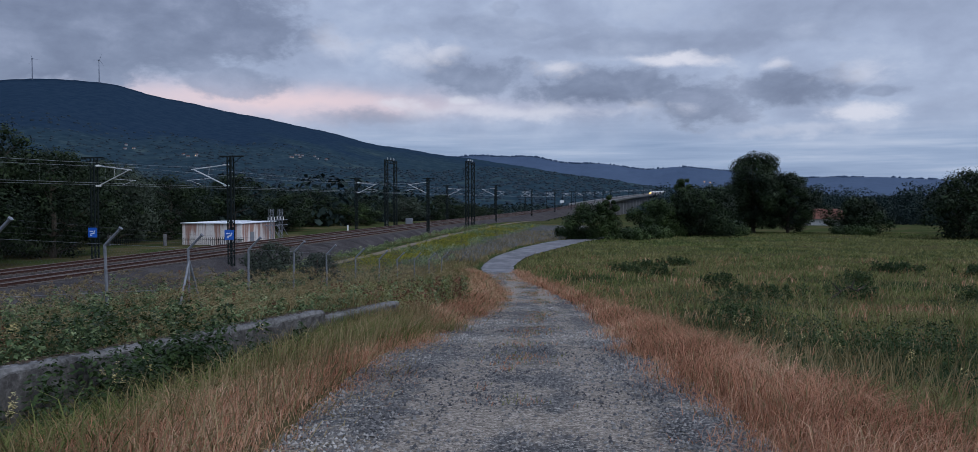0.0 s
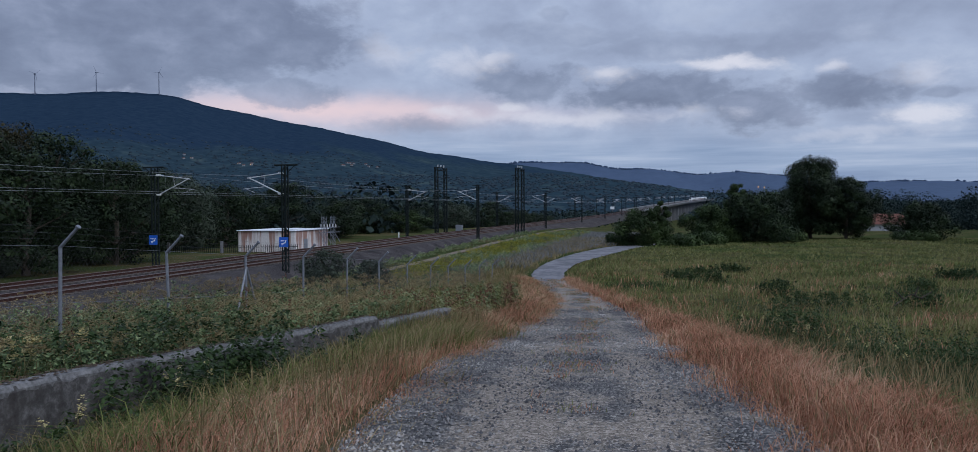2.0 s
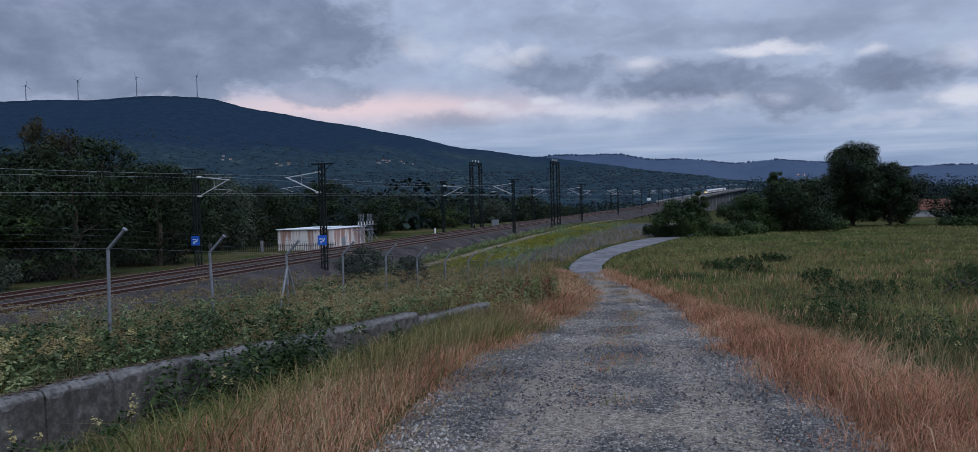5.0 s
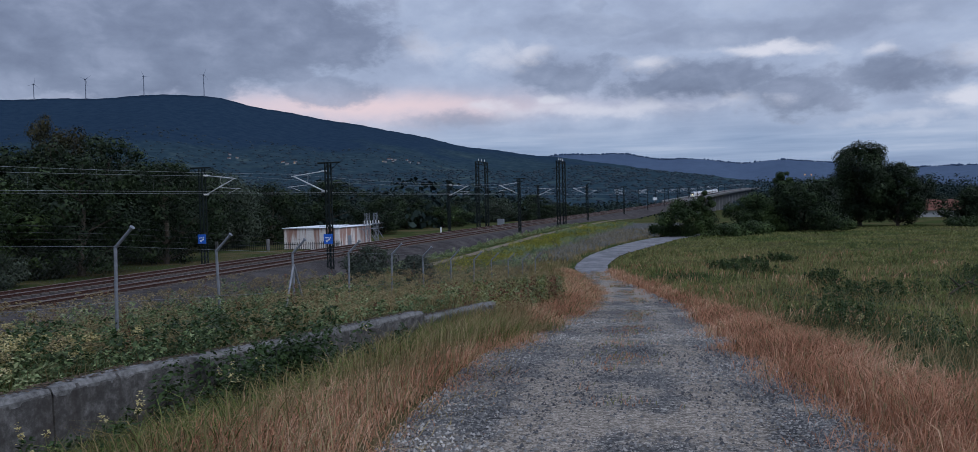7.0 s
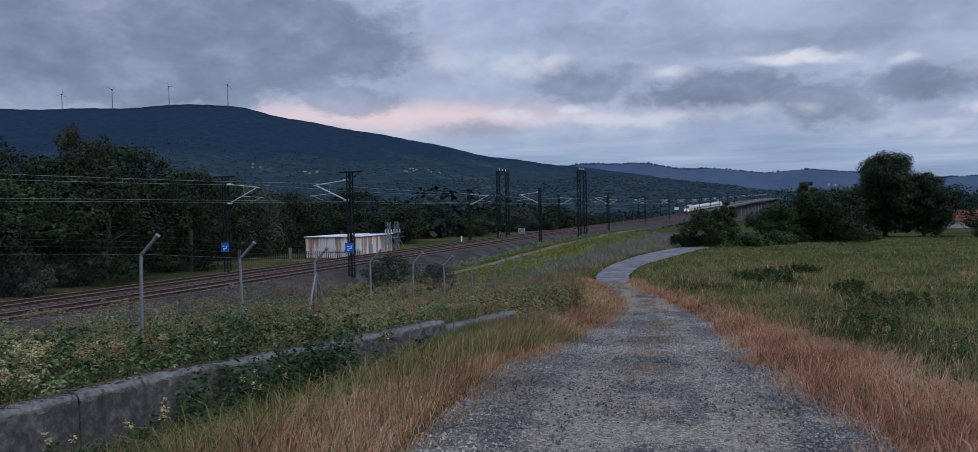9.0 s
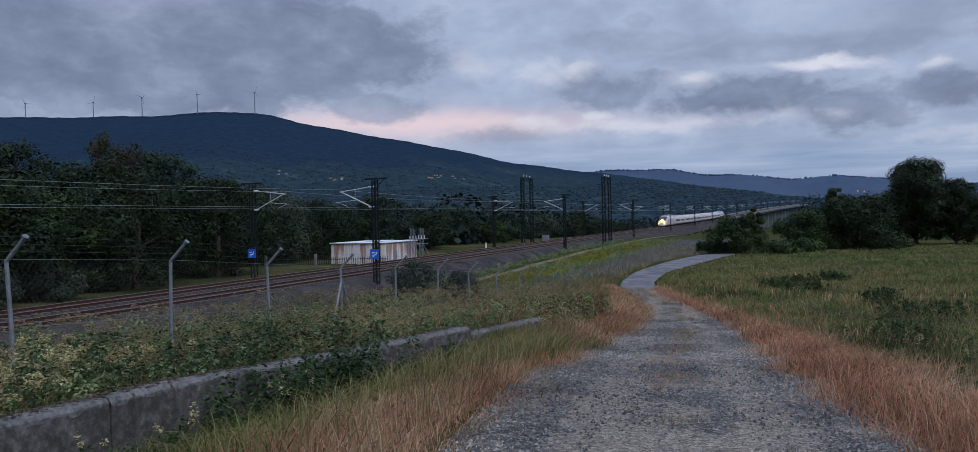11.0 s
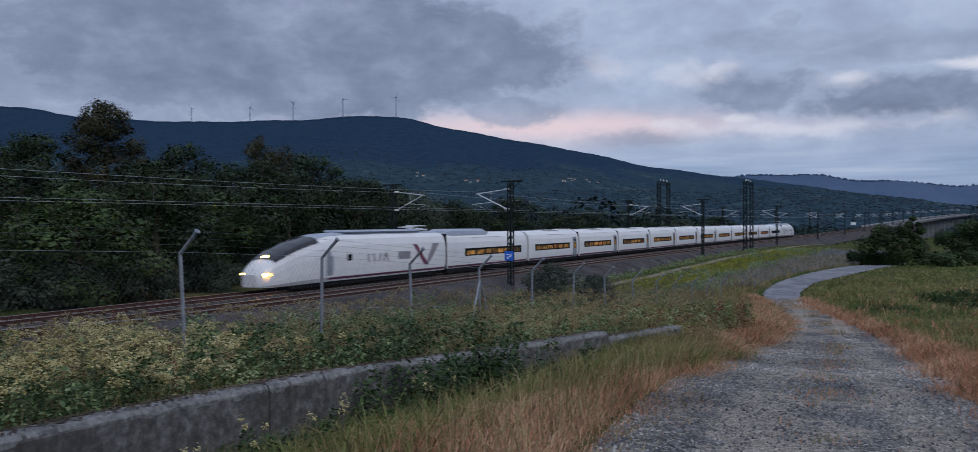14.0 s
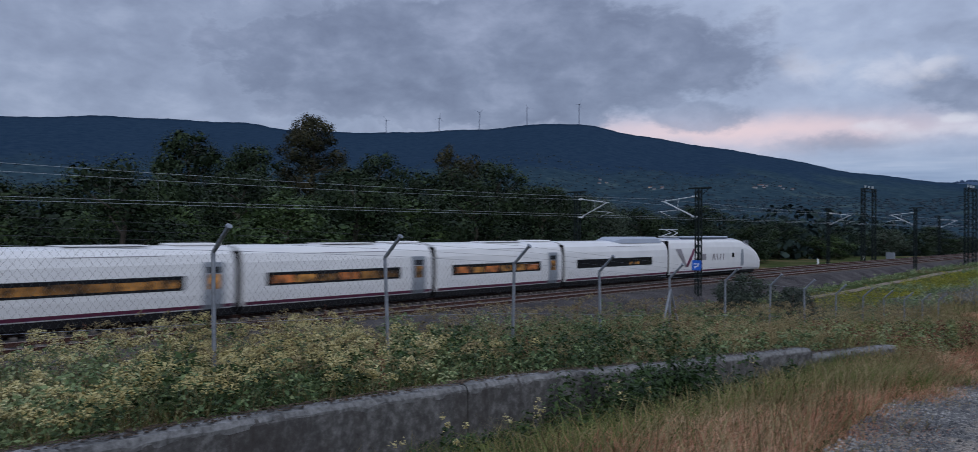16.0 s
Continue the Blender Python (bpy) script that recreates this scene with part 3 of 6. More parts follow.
RIDGES = [   # name, far, depth, azimuth to the left in degrees and height of the rim in degrees
    ("mountain", 2800, 1700, [(95, 5.0), (80, 5.8), (64.3, 6.67), (58.4, 7.19), (49.4, 7.2), (47.3, 6.86), (40.8, 6.8), (36.4, 7.02), (31.9, 7.27), (28.2, 7.66), (25.2, 7.47), (22.7, 6.85), (16.8, 5.79), (12.6, 5.03), (8.2, 3.95), (3.8, 3.3), (-2, 2.5), (-8, 1.3), (-14, 0.3), (-20, -0.3)], "dark blue-green wooded mountain ridge"),
    ("hill_near", 1500, 800, [(60, 0.4), (40, 1.2), (25, 1.9), (14, 2.2), (8.2, 2.4), (3.8, 2.1), (-0.7, 2.45), (-5.2, 1.95), (-9.6, 1.3), (-13, 0.8), (-20, 0.4), (-26, 0.2), (-45, 0.0)], "low dark pine-covered hill"),
    ("hill_far", 3900, 700, [(12, 2.0), (6, 2.8), (1.1, 3.15), (-3.0, 3.14), (-5.2, 2.65), (-7.9, 2.6), (-11.4, 2.12), (-13.5, 2.32), (-16.5, 2.07), (-19, 1.5), (-22.5, 1.45), (-25.9, 1.54), (-28.0, 1.31), (-40, 1.2), (-60, 1.0)], "hazy blue far hill chain"),
]


def hill_points(far, depth, rim, a, r):
    """Places on a hill's slope at azimuths a (degrees) and r from its foot, 0, to its rim, 1."""
    az, el = np.array([p for p, _ in rim])[::-1], np.array([q for _, q in rim])[::-1]
    e = np.mean([np.interp(a + d, az, el) for d in (-0.7, 0, 0.7)], axis=0)
    e = e + 0.03 * np.sin(a * 1.3) + 0.012 * np.sin(a * 5.3 + 1) + 0.008 * np.sin(a * 13.0 + 2)
    dist = far - depth * (1 - r)
    top = EYE + far * np.tan(np.radians(e))
    z = -14 + (top + 14) * r ** 1.25
    z = z + (1 - r) * r * 4 * (top * 0.03) * (np.sin(a * 0.35 + r * 5) + 0.5 * np.sin(a * 0.8 - r * 7 + 1))
    z = np.minimum(z, EYE + dist * np.tan(np.radians(e)) * np.where(r < 1, 0.97, 1))
    return np.stack([-np.sin(np.radians(a)) * dist, np.cos(np.radians(a)) * dist, z], -1)


def build_hills():
    for name, far, depth, rim, label in RIDGES:
        a = np.linspace(rim[-1][0], rim[0][0], 420)
        V = np.array([hill_points(far, depth, rim, a, r) for r in np.linspace(0, 1, 46)])
        back = V[-1].copy()
        back[:, :2] *= 1.05
        back[:, 2] = -20
        V = np.concatenate([V, back[None]])
        n = V.shape[1]
        i = np.arange(V.shape[0] * n).reshape(V.shape[0], n)
        f = np.stack([i[:-1, :-1], i[:-1, 1:], i[1:, 1:], i[1:, :-1]], -1).reshape(-1, 4)
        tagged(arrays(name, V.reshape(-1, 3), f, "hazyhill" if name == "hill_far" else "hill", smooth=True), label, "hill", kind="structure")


# ---------------------------------------------------------------- the railway
FAR, NEAR = 36.2, 31.6            # centre lines of the two tracks
GAUGE = 1.668


def sweep(name, profile, ss, mat, parent=None, closed=False, zoff=0.0, base=None):
    """Sweeps a profile of (off, z) along the line."""
    V = []
    for s in ss:
        zz = float(rail_z(s)) + zoff
        for off, z in profile:
            x, y, _ = line_at(s, off)
            V.append((x, y, zz + z))
    n = len(profile)
    i = np.arange(len(V)).reshape(-1, n)
    j = np.roll(i, -1, axis=1) if closed else i[:, 1:]
    i0 = i if closed else i[:, :-1]
    f = np.stack([i0[:-1], i0[1:], j[1:], j[:-1]], -1).reshape(-1, 4)
    return arrays(name, V, f, mat, parent)


def build_track():
    near_s = np.concatenate([np.arange(-150, 300, 6.0), np.arange(300, 1460, 15.0)])
    bed = sweep("railway_bed", [(43.5, -1.6), (39.6, -0.32), (38.4, -0.22), (34.0, -0.26), (33.8, -0.26), (29.4, -0.22), (28.9, -0.32), (26.9, -1.3), (24.6, -2.0)],
                np.concatenate([np.arange(-150, 300, 6.0), np.arange(300, 470, 10.0)]), "ballast")
    tagged(bed, "dark grey ballast bed of a double railway line", "railway bed", kind="structure")
    for c in (FAR, NEAR):
        for k in (-1, 1):
            o = c + k * (GAUGE / 2 + 0.036)
            r = sweep("rail", [(o - 0.07, -0.17), (o - 0.02, -0.15), (o - 0.036, -0.03), (o - 0.036, 0.0), (o + 0.036, 0.0), (o + 0.036, -0.03), (o + 0.02, -0.15), (o + 0.07, -0.17)], near_s, "rail", closed=True)
            tagged(r, "long rust-brown steel rail", "rail", "rails of the line", "structure")
            head = sweep("running_surface", [(o - 0.0385, -0.014), (o - 0.0385, 0.0), (o - 0.03, 0.004), (o + 0.030, 0.004)], near_s, "railhead", r)
    # sleepers: the nearest as pieces, the rest joined
    bm = B()
    box(bm, (2.6, 0.26, 0.16), (0, 0, -0.23), bevel=0.03)
    first = None
    rest_v, rest_f = [], []
    cube = [(-1.3, -0.13), (1.3, -0.13), (1.3, 0.13), (-1.3, 0.13)]
    for c in (FAR, NEAR):
        for s in np.arange(-30, 330, 0.6):
            x, y, h = line_at(s, c)
            m = pose(x, y, 0, 0, 0, math.degrees(h))
            if 5 <= s <= 92:
                if first is None:
                    first = mesh_object("sleeper", bm, "sleeper", bed)
                    first.matrix_basis = m
                else:
                    o = new("sleeper", first.data)
                    o.parent = bed
                    o.matrix_basis = m
            else:
                b = len(rest_v)
                for z in (-0.31, -0.15):
                    rest_v += [tuple(m @ Vector((a, q, z))) for a, q in cube]
                rest_f += [(b + 4, b + 5, b + 6, b + 7), (b, b + 1, b + 5, b + 4), (b + 1, b + 2, b + 6, b + 5), (b + 2, b + 3, b + 7, b + 6), (b + 3, b, b + 4, b + 7)]
    tagged(arrays("far_sleepers", rest_v, np.array(rest_f), "sleeper", bed), kind="stuff")


def build_service_path():
    """A trodden earth path along the foot of the ballast."""
    V = []
    ss = np.arange(20, 330, 4.0)
    for s in ss:
        for o in (23.1, 23.5, 23.9, 24.3):
            x, y, _ = line_at(s, o + 0.15 * math.sin(s * 0.31))
            V.append((x, y, float(ground_z(x, y)) + 0.06))
    i = np.arange(len(V)).reshape(-1, 4)
    f = np.stack([i[:-1, :-1], i[1:, :-1], i[1:, 1:], i[:-1, 1:]], -1).reshape(-1, 4)
    tagged(arrays("service_path", V, f, "path"), "pale trodden earth path beside the ballast", "path", kind="structure")


def build_viaduct():
    ss = np.arange(455, 1200, 12.0)
    e = empty("viaduct")
    tagged(e, "long pale concrete railway viaduct on paired piers", "viaduct")
    sweep("deck", [(41, -0.5), (41, -1.1), (38, -2.6), (30, -2.6), (27, -1.1), (27, -0.5), (27.3, -0.5), (27.3, -0.35), (40.7, -0.35), (40.7, -0.5)], ss, "pale_concrete", e, closed=True)
    for o in (40.9, 27.1):
        sweep("parapet", [(o - 0.15, -0.6), (o - 0.15, 0.75), (o + 0.15, 0.75), (o + 0.15, -0.6)], ss, "pale_concrete", e, closed=True)
    for s in np.arange(475, 1180, 36.0):
        x, y, h = line_at(s, 34)
        top = float(rail_z(s)) - 2.5
        bm = B()
        zb = float(ground_z(x, y)) - 1
        box(bm, (4.2, 2.2, top - zb), (0, 0, (top + zb) / 2), bevel=0.3)
        box(bm, (7.6, 2.6, 1.0), (0, 0, top - 0.4), bevel=0.2)
        part("pier", bm, "pale_concrete", e).matrix_basis = pose(x, y, 0, 0, 0, math.degrees(h))


def lattice(bm, h, w, d, panel, r=0.035):
    """A lattice column of four angles with zigzag bracing on its faces."""
    for sx in (-1, 1):
        for sy in (-1, 1):
            box(bm, (r * 2, r * 2, h), (sx * w / 2, sy * d / 2, h / 2))
    n = max(2, int(h / panel))
    for k in range(n):
        z0, z1 = h * k / n, h * (k + 1) / n
        f = 1 if k % 2 else -1
        for s in (-1, 1):
            rod(bm, (-f * w / 2, s * d / 2, z0), (f * w / 2, s * d / 2, z1), r * 0.7, 4)
            rod(bm, (s * w / 2, -f * d / 2, z0), (s * w / 2, f * d / 2, z1), r * 0.7, 4)


def catenary_mast(side, base, sign):
    """A lattice mast with its cantilever; +x points over the track."""
    e = empty("catenary_mast")
    tagged(e, "dark steel lattice mast, pale cantilever" + (" and blue sign plate" if sign else ""), "mast", "catenary masts")
    bm = B()
    lattice(bm, 7.45 - base, 0.29, 0.42, 0.5, 0.042)
    p = part("column", bm, "mast", e)
    p.location = (0, 0, base)
    bm = B()
    box(bm, (1.9, 0.14, 0.12), (-0.1, 0, 7.48), bevel=0.02)
    rod(bm, (-0.85, 0, 7.45), (-0.2, 0, 6.9), 0.03, 5)
    part("cross_head", bm, "mast", e)
    bm = B()
    rod(bm, (0.35, 0, 6.85), (3.15, 0, 6.52), 0.035, 6)
    rod(bm, (0.35, 0, 5.32), (2.95, 0, 6.52), 0.045, 6)
    rod(bm, (1.5, 0, 5.86), (3.5, 0, 5.70), 0.02, 5)
    rod(bm, (3.3, 0, 5.72), (2.4, 0, 5.38), 0.015, 5)
    rod(bm, (1.7, 0, 6.69), (1.75, 0, 5.97), 0.012, 5)
    part("cantilever", bm, "tube", e, "pale tubular cantilever arm")
    for z in (6.85, 5.32):
        bm = B()
        for k in range(4):
            rod(bm, (0.18 + 0.1 * k, 0, z), (0.22 + 0.1 * k, 0, z), 0.075, 8)
        rod(bm, (0.1, 0, z), (0.6, 0, z), 0.03, 6)
        part("insulator", bm, "insul", e, "white porcelain insulator")
    if sign:
        bm = B()
        box(bm, (0.03, 0.75, 0.75), (0, 0, 0), bevel=0.01)
        sg = part("sign_plate", bm, "blue", e, "square blue enamel sign plate")
        sg.matrix_basis = pose(0.0, -0.30, 1.65, 0, 0, 90)
        bm = B()
        box(bm, (0.01, 0.30, 0.07), (-0.02, 0.08, 0.1))
        box(bm, (0.01, 0.07, 0.25), (-0.02, -0.16, 0.05), rx=25)
        box(bm, (0.01, 0.36, 0.07), (-0.02, 0.0, -0.08), rx=-12)
        box(bm, (0.01, 0.16, 0.05), (-0.02, 0.1, -0.2))
        part("emblem", bm, "signwhite", sg, "white arrow-like emblem")
    return e


def build_masts():
    kinds = {}
    for s in np.arange(-5, 1100, 60.0):
        for off, side in ((28.3, 1), (39.5, -1)):
            if side == 1 and s < 0:
                continue
            sign = abs(s - 55) < 1
            key = (side, sign)
            x, y, h = line_at(s, off)
            deg = math.degrees(h) + (180 if side == 1 else 0)
            m = pose(x, y, float(rail_z(s)), 0, 0, deg)
            if s > 440:
                key = (0, False)
            if key in kinds:
                copy_thing(kinds[key], m)
            else:
                k = catenary_mast(side, -1.3 if key[0] == 1 else -0.5, sign)
                if sign:      # the plate faces back along the line on both sides
                    plate = [c for c in k.children if c.name.startswith("sign_plate")][0]
                    plate.matrix_basis = pose(0, 0.30 if side == 1 else -0.30, 1.65 if side == 1 else 1.75, 0, 0, -90 if side == 1 else 90)
                k.matrix_basis = m
                kinds[key] = k
    # tall twin-legged anchor portals
    for s0, off, base in ((142.3, 27.4, -1.2), (134.9, 40.2, -0.4)):
        x, y, h = line_at(s0, off)
        e = empty("anchor_portal", pose(x, y, 0, 0, 0, math.degrees(h)))
        tagged(e, "tall twin-legged dark steel lattice anchor portal", "portal", "anchor portals")
        for dy in (-2.7, 2.7):
            bm = B()
            lattice(bm, 11.2 - base, 0.5, 0.5, 0.7, 0.05)
            part("leg", bm, "mast", e).location = (0, dy, base)
        bm = B()
        for z in (10.7, 11.2):
            for dx in (-0.25, 0.25):
                rod(bm, (dx, -2.9, z), (dx, 2.9, z), 0.05, 4)
        for k in range(8):
            rod(bm, (0.25, -2.9 + k * 0.725, 10.7 if k % 2 else 11.2), (0.25, -2.9 + (k + 1) * 0.725, 11.2 if k % 2 else 10.7), 0.035, 4)
        part("head_beam", bm, "mast", e)
        for k in range(3):
            bm = B()
            rod(bm, (0, -1.8 + 1.8 * k, 11.2), (0, -1.8 + 1.8 * k, 11.65), 0.07, 6)
            part("insulator", bm, "insul", e)


def wire_run(name, rows, r, mat, label):
    cu = bpy.data.curves.new(name, "CURVE")
    cu.dimensions, cu.bevel_depth, cu.bevel_resolution = "3D", r, 1
    for pts in rows:
        sp = cu.splines.new("POLY")
        sp.points.add(len(pts) - 1)
        for p, c in zip(sp.points, pts):
            p.co = (*c, 1)
    cu.materials.append(M[mat])
    return tagged(new(name, cu), label, "wire", "overhead wires")


def build_wires():
    masts = np.arange(-65, 560, 60.0)
    for c, side in ((FAR, -1), (NEAR, 1)):
        contact, messenger, droppers = [], [], []
        for a in masts[:-1]:
            for k in range(12):
                s = a + 5 * k
                f = k / 12
                x, y, _ = line_at(s, c + 0.2 * math.cos((a + 5 * k) / 60 * math.pi))
                z = float(rail_z(s))
                contact.append((x, y, z + 5.3))
                sag = 4 * f * (1 - f)
                messenger.append((x, y, z + 6.7 - 0.3 * sag))
                if k in (2, 4, 6, 8, 10) and -10 < s < 260:
                    droppers.append([(x, y, z + 5.3), (x, y, z + 6.7 - 0.3 * sag)])
        wire_run("contact_wire", [contact], 0.010, "wire", "taut copper contact wire over the track")
        wire_run("messenger_wire", [messenger], 0.010, "wire", "sagging messenger wire above the contact wire")
        wire_run("dropper_wire", droppers, 0.003, "wire", "thin droppers between messenger and contact wire")


# ---------------------------------------------------------------- the train
CAR, END, POWER = 13.14, 15.34, 20.77
SECTION = [(-1.30, 0.34), (-1.43, 0.62), (-1.47, 1.1), (-1.47, 2.0), (-1.42, 2.55), (-1.28, 2.98), (-1.02, 3.24), (-0.6, 3.36), (0.0, 3.40),
           (0.6, 3.36), (1.02, 3.24), (1.28, 2.98), (1.42, 2.55), (1.47, 2.0), (1.47, 1.1), (1.43, 0.62), (1.30, 0.34)]


def loft(stations, sec=SECTION):
    """stations: y, width factor, height factor above the sill, sill z."""
    bm = B()
    rings = []
    for y, fw, fh, sill in stations:
        rings.append([bm.verts.new((x * fw, y, sill + (z - 0.34) * fh)) for x, z in sec])
    for a, b in zip(rings, rings[1:]):
        for k in range(len(sec)):
            j = (k + 1) % len(sec)
            bm.faces.new((a[k], a[j], b[j], b[k]))
    bm.faces.new(rings[0])
    bm.faces.new(list(reversed(rings[-1])))
    bmesh.ops.recalc_face_normals(bm, faces=bm.faces)
    return bm


def strip(bm, y0, y1, z0, z1, side, proud):
    """A panel that follows the body side."""
    zs = [z for z in (0.34, 0.62, 1.1, 2.0, 2.55, 2.98) if z0 < z < z1]
    zs = [z0] + zs + [z1]
    px = lambda z: np.interp(z, [0.34, 0.62, 1.1, 2.0, 2.55, 2.98, 3.24], [1.30, 1.43, 1.47, 1.47, 1.42, 1.28, 1.02]) + proud
    v = [[bm.verts.new((side * px(z), y, z)) for z in zs] for y in (y0, y1)]
    for k in range(len(zs) - 1):
        q = (v[0][k], v[1][k], v[1][k + 1], v[0][k + 1])
        bm.faces.new(q if side > 0 else tuple(reversed(q)))


def coach(length, door, band, fairing, dark, seed):
    """A coach with its far end at y = 0 and its leading end at y = -length."""
    rnd = random.Random(seed)
    e = empty("coach")
    tagged(e, "white low-floor coach with a dark window band and maroon stripe", "train coach", "coaches of the train")
    g = 0.16
    part("body", loft([(-g, 0.97, 0.985, 0.36), (-g - 0.12, 1, 1, 0.34), (-length + g + 0.12, 1, 1, 0.34), (-length + g, 0.97, 0.985, 0.36)]), "white", e, smooth=False)
    bm = B()
    box(bm, (2.5, 2 * g + 0.1, 2.75), (0, 0, 1.75))
    part("gangway", bm, "under", e, "black rubber gangway bellows")
    bm = B()
    box(bm, (2.66, length - 0.3, 0.42), (0, -length / 2, 0.25), bevel=0.05)
    part("underframe", bm, "under", e)
    for y in (0.0,):
        w = B()
        for sx in (-0.84, 0.84):
            rod(w, (sx - 0.07, 0, 0.46), (sx + 0.07, 0, 0.46), 0.46, 18)
        part("wheelset", w, "under", e)
    for side in (-1, 1):
        bm = B()
        strip(bm, -length + g + 0.13, -g - 0.13, 0.46, 0.62, side, 0.004)
        part("stripe", bm, "maroon", e, "maroon waist stripe")
        bm = B()
        strip(bm, -length * band[1], -length * band[0], 1.36, 2.02, side, 0.006)
        w = part("window_band", bm, "glass", e, "dark continuous window band")
        n = 6
        y0, y1 = -length * band[1] + 0.25, -length * band[0] - 0.25
        for k in range(n):
            if dark and k != 4:
                continue
            bm = B()
            a, b = y0 + (y1 - y0) * k / n + 0.09, y0 + (y1 - y0) * (k + 1) / n - 0.09
            strip(bm, a, b, 1.46 + 0.02 * rnd.random(), 1.88 - 0.06 * rnd.random() - (0.18 if dark else 0), side, 0.010)
            part("pane", bm, "litwarm" if rnd.random() < 0.18 else "lit", w, "warmly lit pane")
        if door is not None:
            bm = B()
            strip(bm, -length * door - 0.55, -length * door + 0.55, 0.40, 2.62, side, 0.008)
            d = part("door", bm, "doorgrey", e, "grey plug door")
            bm = B()
            strip(bm, -length * door - 0.3, -length * door + 0.3, 1.35, 2.05, side, 0.014)
            part("door_window", bm, "lit", d)
            bm = B()
            strip(bm, -length * door - 0.35, -length * door + 0.35, 2.1, 2.4, side, 0.014)
            part("display", bm, "glass", d)
        bm = B()
        strip(bm, -length * 0.62, -length * 0.28, 2.93, 2.96, side, 0.01)
        part("rain_gutter", bm, "liverygrey", e)
    bm = B()
    if fairing:
        y0, y1 = fairing
        r = []
        for y, f in ((y0, 0.15), (y0 - 0.35, 0.75), (y0 - 0.9, 1), (y1 + 1.4, 1), (y1 + 0.5, 0.6), (y1, 0.1)):
            r.append([bm.verts.new((x * (0.7 + 0.3 * f), y, 3.18 + h * f)) for x, h in ((-1.15, 0.0), (-1.05, 0.35), (-0.75, 0.52), (0.75, 0.52), (1.05, 0.35), (1.15, 0.0))])
        for a, b in zip(r, r[1:]):
            for k in range(5):
                bm.faces.new((a[k], a[k + 1], b[k + 1], b[k]))
        bm.faces.new(r[0])
        bm.faces.new(list(reversed(r[-1])))
        part("roof_fairing", bm, "trainroof", e, "grey streamlined roof fairing")
    else:
        box(bm, (1.3, 2.4, 0.16), (0, -1.7, 3.42), bevel=0.07)
        box(bm, (1.5, 3.6, 0.06), (0, -length * 0.45, 3.41), bevel=0.02)
        part("roof_unit", bm, "white", e, "white roof equipment cover")
    return e


